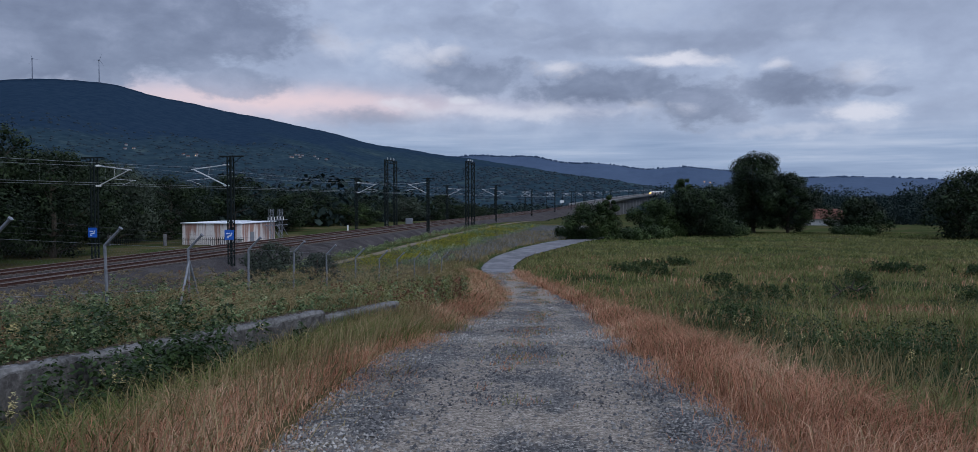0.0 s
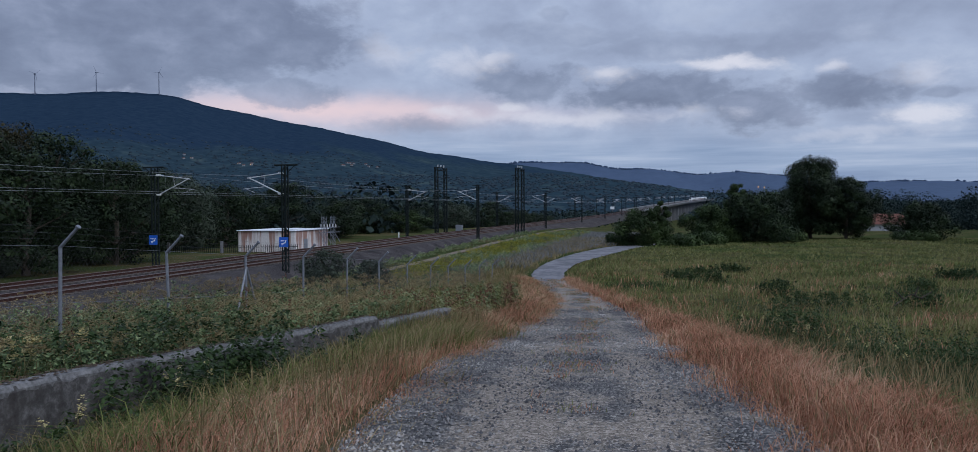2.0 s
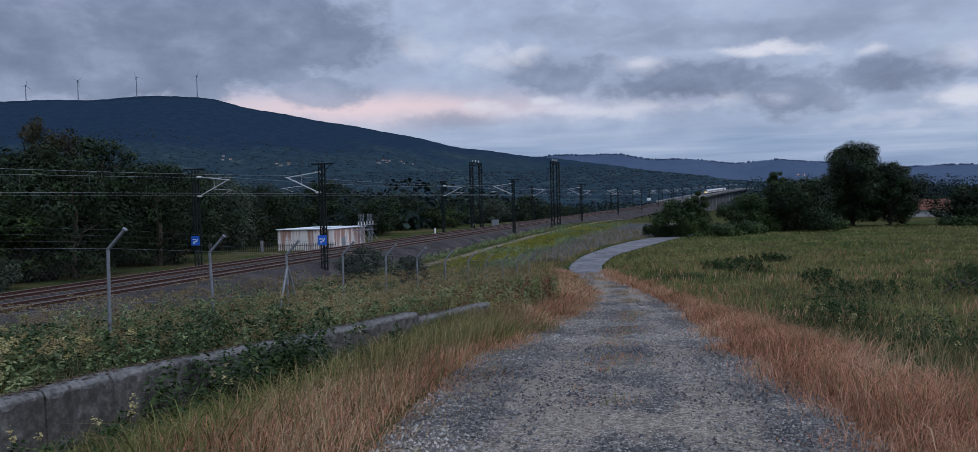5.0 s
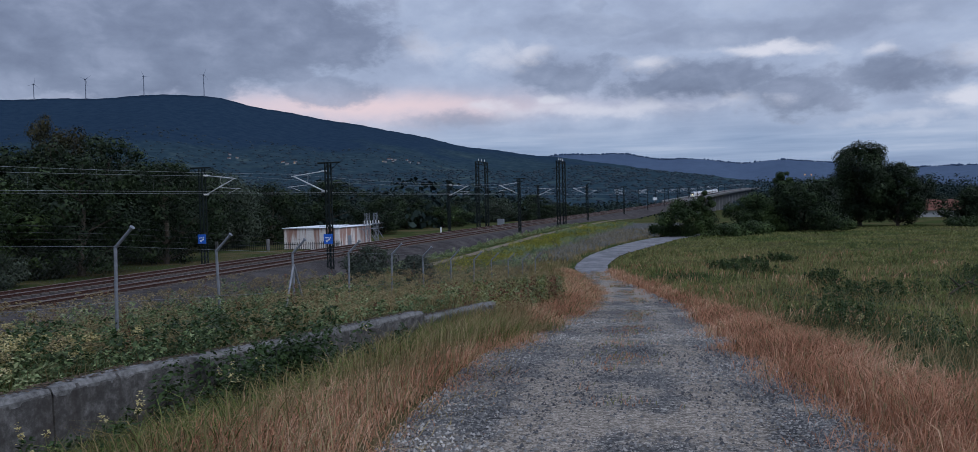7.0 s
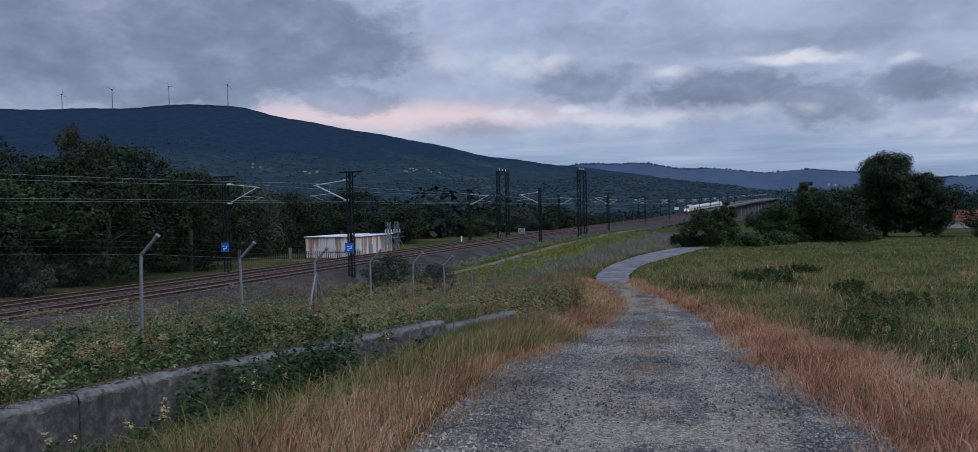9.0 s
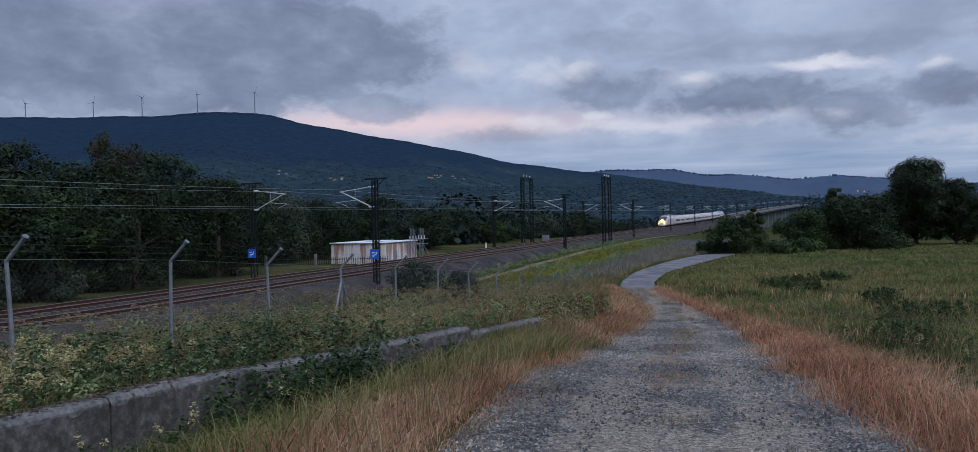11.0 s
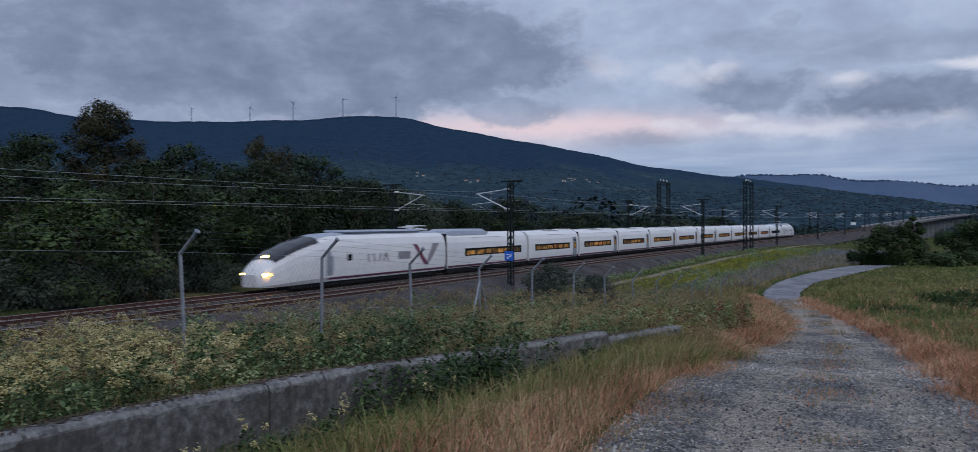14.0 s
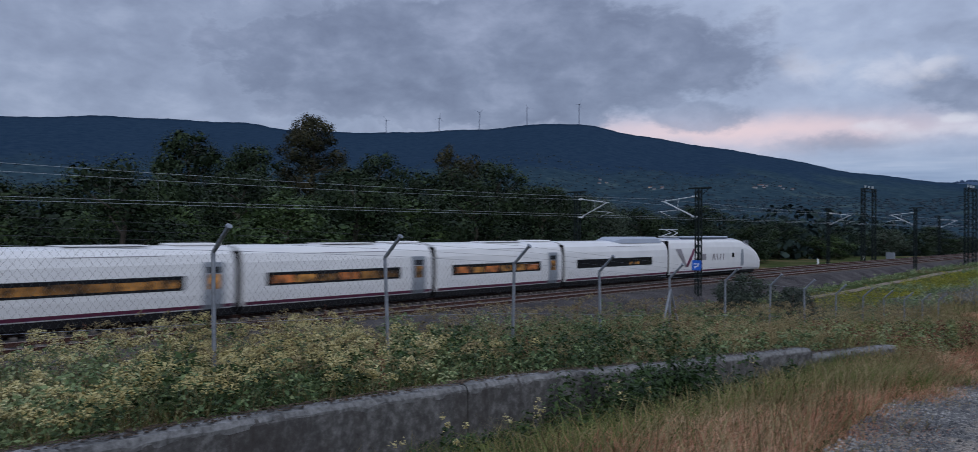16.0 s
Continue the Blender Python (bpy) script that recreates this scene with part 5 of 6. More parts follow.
def build_trees():
    rs = np.random.RandomState(11)
    kinds = [
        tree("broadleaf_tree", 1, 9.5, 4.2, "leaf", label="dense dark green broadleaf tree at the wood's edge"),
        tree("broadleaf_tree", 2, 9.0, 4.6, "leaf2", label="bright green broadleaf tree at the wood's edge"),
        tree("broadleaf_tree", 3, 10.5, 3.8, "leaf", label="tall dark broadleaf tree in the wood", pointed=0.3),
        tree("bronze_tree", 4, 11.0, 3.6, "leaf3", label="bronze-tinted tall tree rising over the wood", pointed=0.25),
        tree("grey_willow", 5, 8.0, 4.4, "leaf4", label="grey-green willow by the railway", low=0.05),
    ]
    spots = [   # kind, off the line, along the line, scale, height scale
        (0, 47, 20, 0.95, 0.9), (1, 54, 25, 1.0, 0.85), (0, 56, 33, 1.05, 0.95), (0, 53, 64, 1.0, 0.85), (2, 66, 56, 1.1, 0.84), (0, 66, 40, 1.1, 1.0), (1, 52, 46, 0.95, 0.8), (0, 64, 78, 1.05, 0.9), (0, 62, 90, 1.0, 0.85), (0, 66, 20, 1.1, 0.95), (0, 60, 3, 1.0, 0.95), (0, 64, 106, 1.0, 0.85), (1, 46, 31, 0.9, 0.8), (0, 50, 40, 1.0, 0.95), (0, 47, 50, 0.95, 0.85), (4, 58, 84, 1.05, 1.0), (0, 56, 74, 1.0, 0.85),
        (2, 62, 48, 1.05, 0.84), (1, 60, 38, 1.0, 0.95), (0, 58, 58, 1.1, 1.0), (0, 63, 68, 1.1, 0.9), (2, 54, 8, 1.0, 0.9), (0, 52, -4, 1.0, 0.95), (1, 50, 12, 0.8, 0.7),
        (0, 60, 98, 1.0, 0.9), (2, 58, 112, 1.0, 0.8), (0, 55, 124, 1.0, 0.75), (0, 57, 140, 1.0, 0.8), (1, 54, 152, 0.9, 0.6), (0, 56, 166, 1.0, 0.75), (4, 52, 182, 0.9, 0.6),
        (0, 56, 196, 1.0, 0.8), (0, 54, 214, 1.0, 0.75), (2, 56, 234, 1.1, 0.75), (0, 54, 256, 1.1, 0.75), (0, 56, 282, 1.2, 0.8), (0, 56, 312, 1.2, 0.8),
        (0, 72, 30, 1.2, 1.1), (0, 74, 14, 1.2, 1.05), (2, 76, 60, 1.2, 0.88), (0, 72, 84, 1.2, 1.0), (0, 70, -10, 1.2, 1.0), (0, 66, -24, 1.1, 1.0), (2, 76, 100, 1.2, 0.9), (0, 52, -18, 1.0, 0.85)]
    used = set()
    for k, off, s, sc, sz in spots:
        x, y, _ = line_at(s, off)
        m = pose(float(x), float(y), float(ground_z(x, y)) - 0.1, 0, 0, rs.rand() * 360) @ Matrix.Diagonal((sc * 1.15, sc * 1.15, sz * float(np.interp(s, [10, 28, 45, 60, 74, 95, 130], [1.0, 1.10, 1.18, 1.32, 1.32, 1.12, 1.0])), 1))
        if k in used:
            copy_thing(kinds[k], m)
        else:
            kinds[k].matrix_basis = m
            used.add(k)
    # standing out above the wood
    big = tree("tall_bronze_tree", 21, 17.2, 3.9, "leaf3", leaves=24000, clumps=40, label="tall bronze-crowned conifer standing above the wood", pointed=0.12, low=0.2)
    big.matrix_basis = pose(-57.1, 56.3, -1.0)
    b2 = tree("tall_dark_tree", 22, 15.4, 6.2, "leaf", leaves=22000, clumps=36, label="broad dark tree standing above the wood", pointed=0.4)
    b2.matrix_basis = pose(-68.5, 50.7, -1.0)
    kinds[3].matrix_basis = pose(-47.5, 69.5, -1.0, 0, 0, 40) @ Matrix.Diagonal((1.0, 1.0, 1.22, 1))
    copy_thing(kinds[3], pose(-51.5, 71.5, -1.0, 0, 0, 160) @ Matrix.Diagonal((0.75, 0.75, 1.12, 1)))
    for k, x, y, sc, sz in ((2, -43.0, 68.0, 1.0, 1.10), (0, -37.5, 68.0, 1.0, 1.08), (1, -45.5, 66.0, 0.95, 1.12), (2, -62.3, 53.4, 1.0, 1.22), (2, -64.8, 54.5, 0.9, 1.18), (2, -53.6, 62.1, 0.95, 1.18), (0, -50.0, 63.5, 0.9, 1.26)):
        copy_thing(kinds[k], pose(x, y, -1.0, 0, 0, 53 * x % 360) @ Matrix.Diagonal((sc, sc, sz, 1)))
    scrub = None
    for s, off, sc in ((6, 44.6, 1.0), (12, 45.5, 1.2), (18, 44.4, 0.9), (24, 45.2, 1.1), (29, 44.6, 0.9), (35, 45.0, 1.0), (41, 46.0, 0.8), (0, 45.0, 1.1), (47, 48.5, 0.9), (-7, 45.0, 1.2)):
        x, y, _ = line_at(s, off)
        m = pose(float(x), float(y), float(ground_z(x, y)) - 0.1, 0, 0, s * 37 % 360) @ Matrix.Diagonal((sc, sc, sc, 1))
        if scrub is None:
            scrub = tree("willow_scrub", 61, 2.9, 2.6, "leaf4", leaves=5200, clumps=18, low=0.0, label="low grey-green willow scrub beyond the railway", size=0.16)
            scrub.matrix_basis = m
        else:
            copy_thing(scrub, m)
    for x, y, hgt, spr, seed in ((-7.9, 28.6, 2.3, 1.05, 51), (-6.6, 31.0, 1.9, 0.8, 52), (-9.5, 33.5, 1.8, 1.0, 53)):
        b = tree("bush", seed, hgt, spr, "leaf4", leaves=3800, clumps=20, low=0.02, label="dark grey-green broom bush behind the fence", size=0.09)
        b.matrix_basis = pose(x, y, float(ground_z(x, y)) - 0.1)
    for x, y, hgt, spr, seed in ((9.8, 97, 1.5, 2.2, 54), (17.5, 98, 1.3, 3.0, 55), (21, 100, 1.4, 3.0, 56), (33, 108, 1.4, 2.6, 57), (50.5, 110, 1.3, 2.6, 58)):
        b = tree("bush", seed, hgt, spr, "leaf2", leaves=2600, clumps=18, low=0.0, label="low bramble hedge along the meadow's far edge", size=0.25)
        b.matrix_basis = pose(x, y, float(ground_z(x, y)) - 0.2)
    # beyond the field
    oak = tree("oak", 31, 12.3, 5.4, "leaf", leaves=32000, clumps=30, label="large dark oak beyond the meadow", low=0.15, size=0.24)
    oak.matrix_basis = pose(39.6, 118.5, float(ground_z(39.6, 118.5)) - 0.1)
    o2 = tree("oak", 32, 9.3, 4.0, "leaf", leaves=15000, clumps=24, label="smaller dark oak beside the large one", low=0.12, size=0.24)
    o2.matrix_basis = pose(44.2, 117.0, float(ground_z(44.2, 117)) - 0.1)
    b1 = tree("bush", 33, 4.7, 3.0, "leaf2", leaves=8000, clumps=22, low=0.02, label="rounded green bush beside the lane", size=0.2)
    b1.matrix_basis = pose(12.6, 94.0, float(ground_z(12.6, 94)) - 0.3)
    sap = tree("sapling", 37, 5.6, 1.1, "leaf2", leaves=2600, clumps=10, low=0.3, label="slim young tree rising from the bush", size=0.3)
    sap.matrix_basis = pose(14.3, 94.5, float(ground_z(14.3, 94.5)) - 0.1)
    for x, y, hgt, spr, seed, mat in ((22.6, 106, 5.3, 3.3, 34, "leaf2"), (28.3, 106, 6.9, 4.8, 35, "leaf"), (26.6, 108, 8.4, 1.9, 36, "leaf2")):
        t = tree("broadleaf_tree", seed, hgt, spr, mat, leaves=13000, clumps=24, low=0.02, label="thick green tree clump reaching to the ground", size=0.21)
        t.matrix_basis = pose(x, y, float(ground_z(x, y)) - 0.3)
    for x, y, hgt, spr, seed in ((60.5, 99, 8.8, 5.5, 38), (67, 100, 9.6, 5.5, 39), (54, 116, 5.4, 3.8, 40), (73, 112, 8, 5, 41), (80, 100, 9, 5, 42)):
        t = tree("broadleaf_tree", seed, hgt, spr, "leaf", leaves=9000, clumps=30, low=0.04, label="dark tree at the meadow's far edge", size=0.22)
        t.matrix_basis = pose(x, y, float(ground_z(x, y)) - 0.2)


def build_far_woods():
    """Tree canopy over the valley and the low hills, past counting."""
    rs = np.random.RandomState(7)
    V, F, n0 = [], [], 0
    N = 5200
    az = np.radians(rs.uniform(-48, 75, N))
    dist = 150 + 1150 * rs.rand(N) ** 1.2
    x, y = -np.sin(az) * dist, np.cos(az) * dist
    best = np.full(N, 1e9)
    for s in range(-100, 1400, 20):
        lx, ly, _ = line_at(float(s), 34.0)
        best = np.minimum(best, np.hypot(x - lx, y - ly))
    side = x < np.interp(y, _p[:, 1], _p[:, 0]) - 34
    keep = (best > 22) & (side | (dist > 190)) & ~((~side) & (az < radians(-6)) & (az > radians(-12)) & (dist < 800))
    x, y, dist, side = x[keep], y[keep], dist[keep], side[keep]
    z = ground_z(x, y)
    for xi, yi, zi, di, sd in zip(x, y, z, dist, side):
        h = rs.uniform(6, 10) * (1 + di / 2500)
        n = (150 if sd else 700) if di < 330 else 80 if di < 450 else 36
        c = np.array([[xi + rs.randn() * 1.5, yi + rs.randn() * 1.5, zi + h * 0.42], [xi, yi, zi + h * 0.75], [xi + rs.randn(), yi + rs.randn(), zi + h * 0.15]])
        v, f = leaf_cloud(rs, c, np.array([h * 0.42, h * 0.32, h * 0.38]), n, h * ((0.13 if sd else 0.055) if di < 330 else 0.15 if di < 450 else 0.22))
        V.append(v)
        F.append(f + n0)
        n0 += len(v)
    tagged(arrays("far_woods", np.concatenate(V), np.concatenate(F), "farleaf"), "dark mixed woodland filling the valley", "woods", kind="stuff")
    # crowns on the slopes behind: lumpy domes, a kilometre off and more
    P, R = [], []
    for k, count, lo, hi in ((0, 6000, 0.02, 0.62), (1, 8000, 0.0, 1.0)):
        _, far, depth, rim, _ = RIDGES[k]
        a = rs.uniform(-18 if k == 0 else -40, 66 if k == 0 else 50, count)
        r = lo + (hi - lo) * rs.rand(count) ** (1.4 if k == 0 else 0.8)
        P.append(np.array([hill_points(far, depth, rim, np.array([ai]), ri)[0] for ai, ri in zip(a, r)]))
        R.append(rs.uniform(2.6, 5.6, count) * (1 - 0.45 * r) if k == 0 else rs.uniform(1.6, 3.8, count))
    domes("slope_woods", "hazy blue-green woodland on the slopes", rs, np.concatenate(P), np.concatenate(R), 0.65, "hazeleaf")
    # uneven rows of trees along the far skyline, in the far hill's painted haze blue
    a = rs.uniform(-34, 9, 1100)
    a = a[clump_noise(a, 0 * a, 0.9, 3.0) + 0.3 * rs.rand(len(a)) > 0.42]
    _, far, depth, rim, _ = RIDGES[2]
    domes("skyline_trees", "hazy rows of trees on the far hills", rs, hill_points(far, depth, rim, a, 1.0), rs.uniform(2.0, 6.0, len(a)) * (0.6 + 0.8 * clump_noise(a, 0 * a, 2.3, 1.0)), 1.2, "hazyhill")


def domes(name, label, rs, P, R, tall, mat):
    n = len(P)
    ang = np.arange(6) * math.pi / 3
    rings = []
    for h, w, turn in ((-0.5, 1.0, 0.0), (0.3 * tall, 0.95, 0.5), (0.78 * tall, 0.55, 0.0)):
        jit = 1 + 0.28 * rs.randn(n, 6)
        rings.append(np.stack([P[:, None, 0] + np.cos(ang + turn) * R[:, None] * w * jit, P[:, None, 1] + np.sin(ang + turn) * R[:, None] * w * jit,
                               P[:, None, 2] + R[:, None] * (h + 0.14 * rs.randn(n, 6))], -1))
    top = np.stack([P[:, 0], P[:, 1], P[:, 2] + R * tall], -1)[:, None, :]
    V = np.concatenate(rings + [top], 1)
    F = []
    for u in (0, 6):
        for c in range(6):
            d = (c + 1) % 6
            F += [(u + c, u + d, u + 6 + d), (u + c, u + 6 + d, u + 6 + c)]
    F += [(12 + c, 12 + (c + 1) % 6, 18) for c in range(6)]
    F = (np.arange(n)[:, None, None] * 19 + np.array(F)[None]).reshape(-1, 3)
    return tagged(arrays(name, V.reshape(-1, 3), F, mat, smooth=True), label, "woods", kind="stuff")


def blades(rs, x, y, z, hgt, wid, lean, bend=0.5, wind=(0.5, 0.1)):
    """Grass blades: a quad and a tip each."""
    n = len(x)
    a = rs.rand(n) * 2 * math.pi
    dx, dy = np.cos(a) * wid / 2, np.sin(a) * wid / 2
    b = rs.rand(n) * 2 * math.pi
    lx, ly = np.cos(b) * lean * hgt + wind[0] * bend * hgt * 0.4, np.sin(b) * lean * hgt + wind[1] * bend * hgt * 0.4
    P0 = np.stack([x - dx, y - dy, z - 0.03], -1)
    P1 = np.stack([x + dx, y + dy, z - 0.03], -1)
    mx, my, mz = x + lx * 0.4, y + ly * 0.4, z + hgt * 0.6
    P2 = np.stack([mx + dx * 0.8, my + dy * 0.8, mz], -1)
    P3 = np.stack([mx - dx * 0.8, my - dy * 0.8, mz], -1)
    P4 = np.stack([x + lx * 1.1, y + ly * 1.1, z + hgt * (1 - 0.25 * bend)], -1)
    V = np.stack([P0, P1, P2, P3, P4], 1).reshape(-1, 3)
    i = np.arange(n)[:, None] * 5
    F = np.concatenate([i + np.array([[0, 1, 2]]), i + np.array([[0, 2, 3]]), i + np.array([[3, 2, 4]])])
    return V, F


def meadow(name, label, rs, x, y, hgt, wid, lean, mat, bend=0.5, z=None):
    z = ground_z(x, y) if z is None else z
    V, F = blades(rs, x, y, z, hgt, wid, lean, bend)
    return tagged(arrays(name, V, F, mat), label, "grass", kind="stuff")


def clump_noise(x, y, k, seed):
    return 0.5 + 0.5 * wavy(x, y, k, seed) * 0.7 + 0.15 * wavy(x, y, k * 2.7, seed + 1)


def build_grass():
    rs = np.random.RandomState(5)
    # dry reddish verge on the wall side
    n = 118000
    y = np.where(rs.rand(n) < 0.08, -9 + 9.5 * rs.rand(n), 0.3 + 46 * rs.rand(n) ** 1.7)
    edge = road_x(y) - road_w(y) / 2 + 0.07 * wavy(y * 1.7, y * 0.9, 1.0) + 0.1 + 0.16 * rs.randn(n)
    wx = np.where(y < 17.4, wall_x(y) + 0.1, edge - 2.2)
    f = rs.rand(n) ** 1.25
    x = edge + 0.15 - f * (edge - wx)
    dens = clump_noise(x, y, 1.7, 0.3)
    red = rs.rand(n) < 0.86 * np.clip(1.45 - 2.2 * f + dens * 0.5 + (y > 11), 0, 1)
    h = (0.12 + 0.34 * np.clip(f * 2.2, 0, 1)) * (0.45 + 0.75 * rs.rand(n)) * (0.55 + 0.7 * dens) * np.where(y < 13, 1 - 0.3 * step(f, 0.5, 0.85), 1)
    k = red.sum()
    meadow("dry_verge_grass", "dry reddish-brown verge grass beside the gravel lane", rs, x[red], y[red], h[red], 0.003 + 0.0025 * rs.rand(k) + np.abs(y[red]) * 0.0004, 0.7, "dry", bend=1.0)
    g = ~red & (rs.rand(n) < 0.75)
    lush = rs.rand(n) < (0.35 + 0.6 * (clump_noise(x, y, 1.1, 9.0) - 0.2)) * step(f, 0.2, 0.5) * (1 - 0.75 * step(y, 9.0, 13.0))
    for sel, nm, lb, mat in ((g & ~lush, "straw_verge_grass", "pale straw tall grass before the wall", "straw"), (g & lush, "green_verge_grass", "green tall grass before the wall", "green")):
        k = sel.sum()
        meadow(nm, lb, rs, x[sel], y[sel], (h[sel] * 1.15 + 0.06) * (0.5 + 0.9 * rs.rand(k)), 0.005 + 0.006 * rs.rand(k) + np.abs(y[sel]) * 0.0004, 0.95, mat, bend=1.2)
    # green grass along the wall's foot
    n = 26000
    y = -8 + 23.5 * rs.rand(n)
    x = wall_x(y) + 0.08 + 2.2 * rs.rand(n) ** 1.5
    keep = clump_noise(x, y, 1.3, 3.0) > 0.38
    meadow("wall_foot_grass", "green and yellowed grass growing against the wall", rs, x[keep], y[keep], 0.25 + 0.4 * rs.rand(keep.sum()), 0.007 + 0.004 * rs.rand(keep.sum()), 0.4, "green")
    n = 20000
    y = 2.0 + 14.5 * rs.rand(n)
    x = wall_x(y) + 0.08 + 1.7 * rs.rand(n) ** 1.3
    ok = clump_noise(x, y, 1.5, 6.0) + 0.25 * rs.rand(n) > 0.42
    x, y = x[ok], y[ok]
    n = len(x)
    gr = rs.rand(n) < 0.55 - 0.4 * step(y, 9.0, 13.0)
    hh = (0.22 + 0.5 * clump_noise(x, y, 0.9, 1.0)) * (0.5 + 0.7 * rs.rand(n))
    for sel, nm, lb, mat in ((gr, "wall_side_grass", "tall arching green grass before the wall", "green"), (~gr, "wall_side_straw", "tall arching straw grass before the wall", "straw")):
        meadow(nm, lb, rs, x[sel], y[sel], hh[sel], 0.005 + 0.005 * rs.rand(sel.sum()), 1.0, mat, bend=1.3)
    # verge on the field side
    n = 80000
    y = np.where(rs.rand(n) < 0.12, -9 + 12 * rs.rand(n), 2.5 + 44 * rs.rand(n) ** 1.8)
    edge = road_x(y) + road_w(y) / 2 + 0.16 * wavy(y * 1.3, y * 1.1, 1.0, 3.0) + 0.20 * rs.randn(n)
    f = rs.rand(n) ** 1.2
    wdt = np.interp(y, [2, 6, 12, 22, 30, 46], [1.9, 1.65, 1.1, 0.85, 0.5, 0.3])
    x = edge - 0.1 + f * wdt
    dens = clump_noise(x, y, 1.9, 5.0)
    keep = (rs.rand(n) < 0.4 + dens) & ((y < 20) | (rs.rand(n) < 0.35))
    h = (0.12 + 0.33 * np.clip(f * 2.0, 0, 1)) * (0.55 + 0.6 * rs.rand(n)) * (0.6 + 0.6 * dens)
    pale = rs.rand(n) < 0.10 + 0.30 * f * dens
    for sel, nm, lb, mat in ((keep & ~pale, "dry_verge_grass", "dry reddish-brown verge grass beside the meadow", "dry"), (keep & pale, "straw_verge_grass", "pale straw and green grass where verge meets meadow", "straw")):
        meadow(nm, lb, rs, x[sel], y[sel], h[sel], 0.003 + 0.0025 * rs.rand(sel.sum()) + np.abs(y[sel]) * 0.0004, 0.65, mat, bend=1.0)
    # the meadow
    n = 210000
    r = 5 + 60 * rs.rand(n) ** 1.7
    a = np.radians(rs.uniform(-62, 2, n))
    x, y = -np.sin(a) * r, np.cos(a) * r
    back = rs.rand(n) < 0.09        # beside and behind the holder
    x, y = np.where(back, 1.5 + 34 * rs.rand(n), x), np.where(back, -9 + 16 * rs.rand(n), y)
    r = np.hypot(x, y)
    d = x - road_x(y) - road_w(y) / 2
    w2 = np.interp(y, [2, 6, 12, 22, 30], [1.5, 1.3, 0.8, 0.5, 0.2])
    keep = d > w2
    x, y, r = x[keep], y[keep], r[keep]
    dens = clump_noise(x, y, 0.55, 7.0)
    tus = clump_noise(x, y, 2.3, 1.0)
    h = (0.07 + 0.15 * dens + 0.17 * tus ** 2) * (0.4 + 0.8 * rs.rand(len(x)))
    tone = clump_noise(x, y, 0.30, 4.0) + 0.35 * (rs.rand(len(x)) - 0.5) + 0.3 * (tus - 0.5) - 0.28 * np.exp(-((r - 16) / 7) ** 2) + 0.25 * step(r, 28, 50)
    for sel, nm, lb, mat in ((tone < 0.36, "meadow_sedge", "dark green sedge in the damp hollows of the meadow", "sedge"), ((tone >= 0.36) & (tone < 0.66), "meadow_grass", "uneven green meadow grass in tussocks", "green"), (tone >= 0.66, "meadow_straw", "bleached straw-coloured grass of the meadow", "tan")):
        meadow(nm, lb, rs, x[sel], y[sel], h[sel], 0.005 + 0.0006 * r[sel], 1.1, mat, bend=0.9)
    k = 15000
    pick = rs.randint(0, len(x), k)
    meadow("meadow_seed_heads", "thin straw-coloured seed stalks over the meadow", rs, x[pick] + 0.1 * rs.randn(k), y[pick], 0.32 + 0.26 * rs.rand(k), 0.004 + 0.0005 * r[pick], 0.45, "straw")
    pick = rs.randint(0, len(x), k)
    pick = pick[clump_noise(x[pick], y[pick], 0.7, 5.0) > 0.62]
    meadow("meadow_red_grass", "pinkish-brown grass heads among the meadow", rs, x[pick], y[pick], 0.26 + 0.22 * rs.rand(len(pick)), 0.004 + 0.0006 * r[pick], 0.6, "dry")
    # far half of the meadow, coarser
    n = 75000
    r = 45 + 85 * rs.rand(n)
    a = np.radians(rs.uniform(-58, 0, n))
    x, y = -np.sin(a) * r, np.cos(a) * r
    keep = (x - road_x(y) - road_w(y) / 2 > 0.3)
    x, y, r = x[keep], y[keep], r[keep]
    mix = clump_noise(x, y, 0.16, 2.0) + 0.3 * rs.rand(len(x))
    for sel, nm, lb, mat in ((mix < 0.48, "far_meadow_grass", "green grass of the far meadow", "green"), (mix >= 0.48, "far_meadow_straw", "straw-tinted grass of the far meadow", "tan")):
        meadow(nm, lb, rs, x[sel], y[sel], 0.10 + 0.16 * rs.rand(sel.sum()), 0.026 + 0.0006 * r[sel], 1.0, mat)


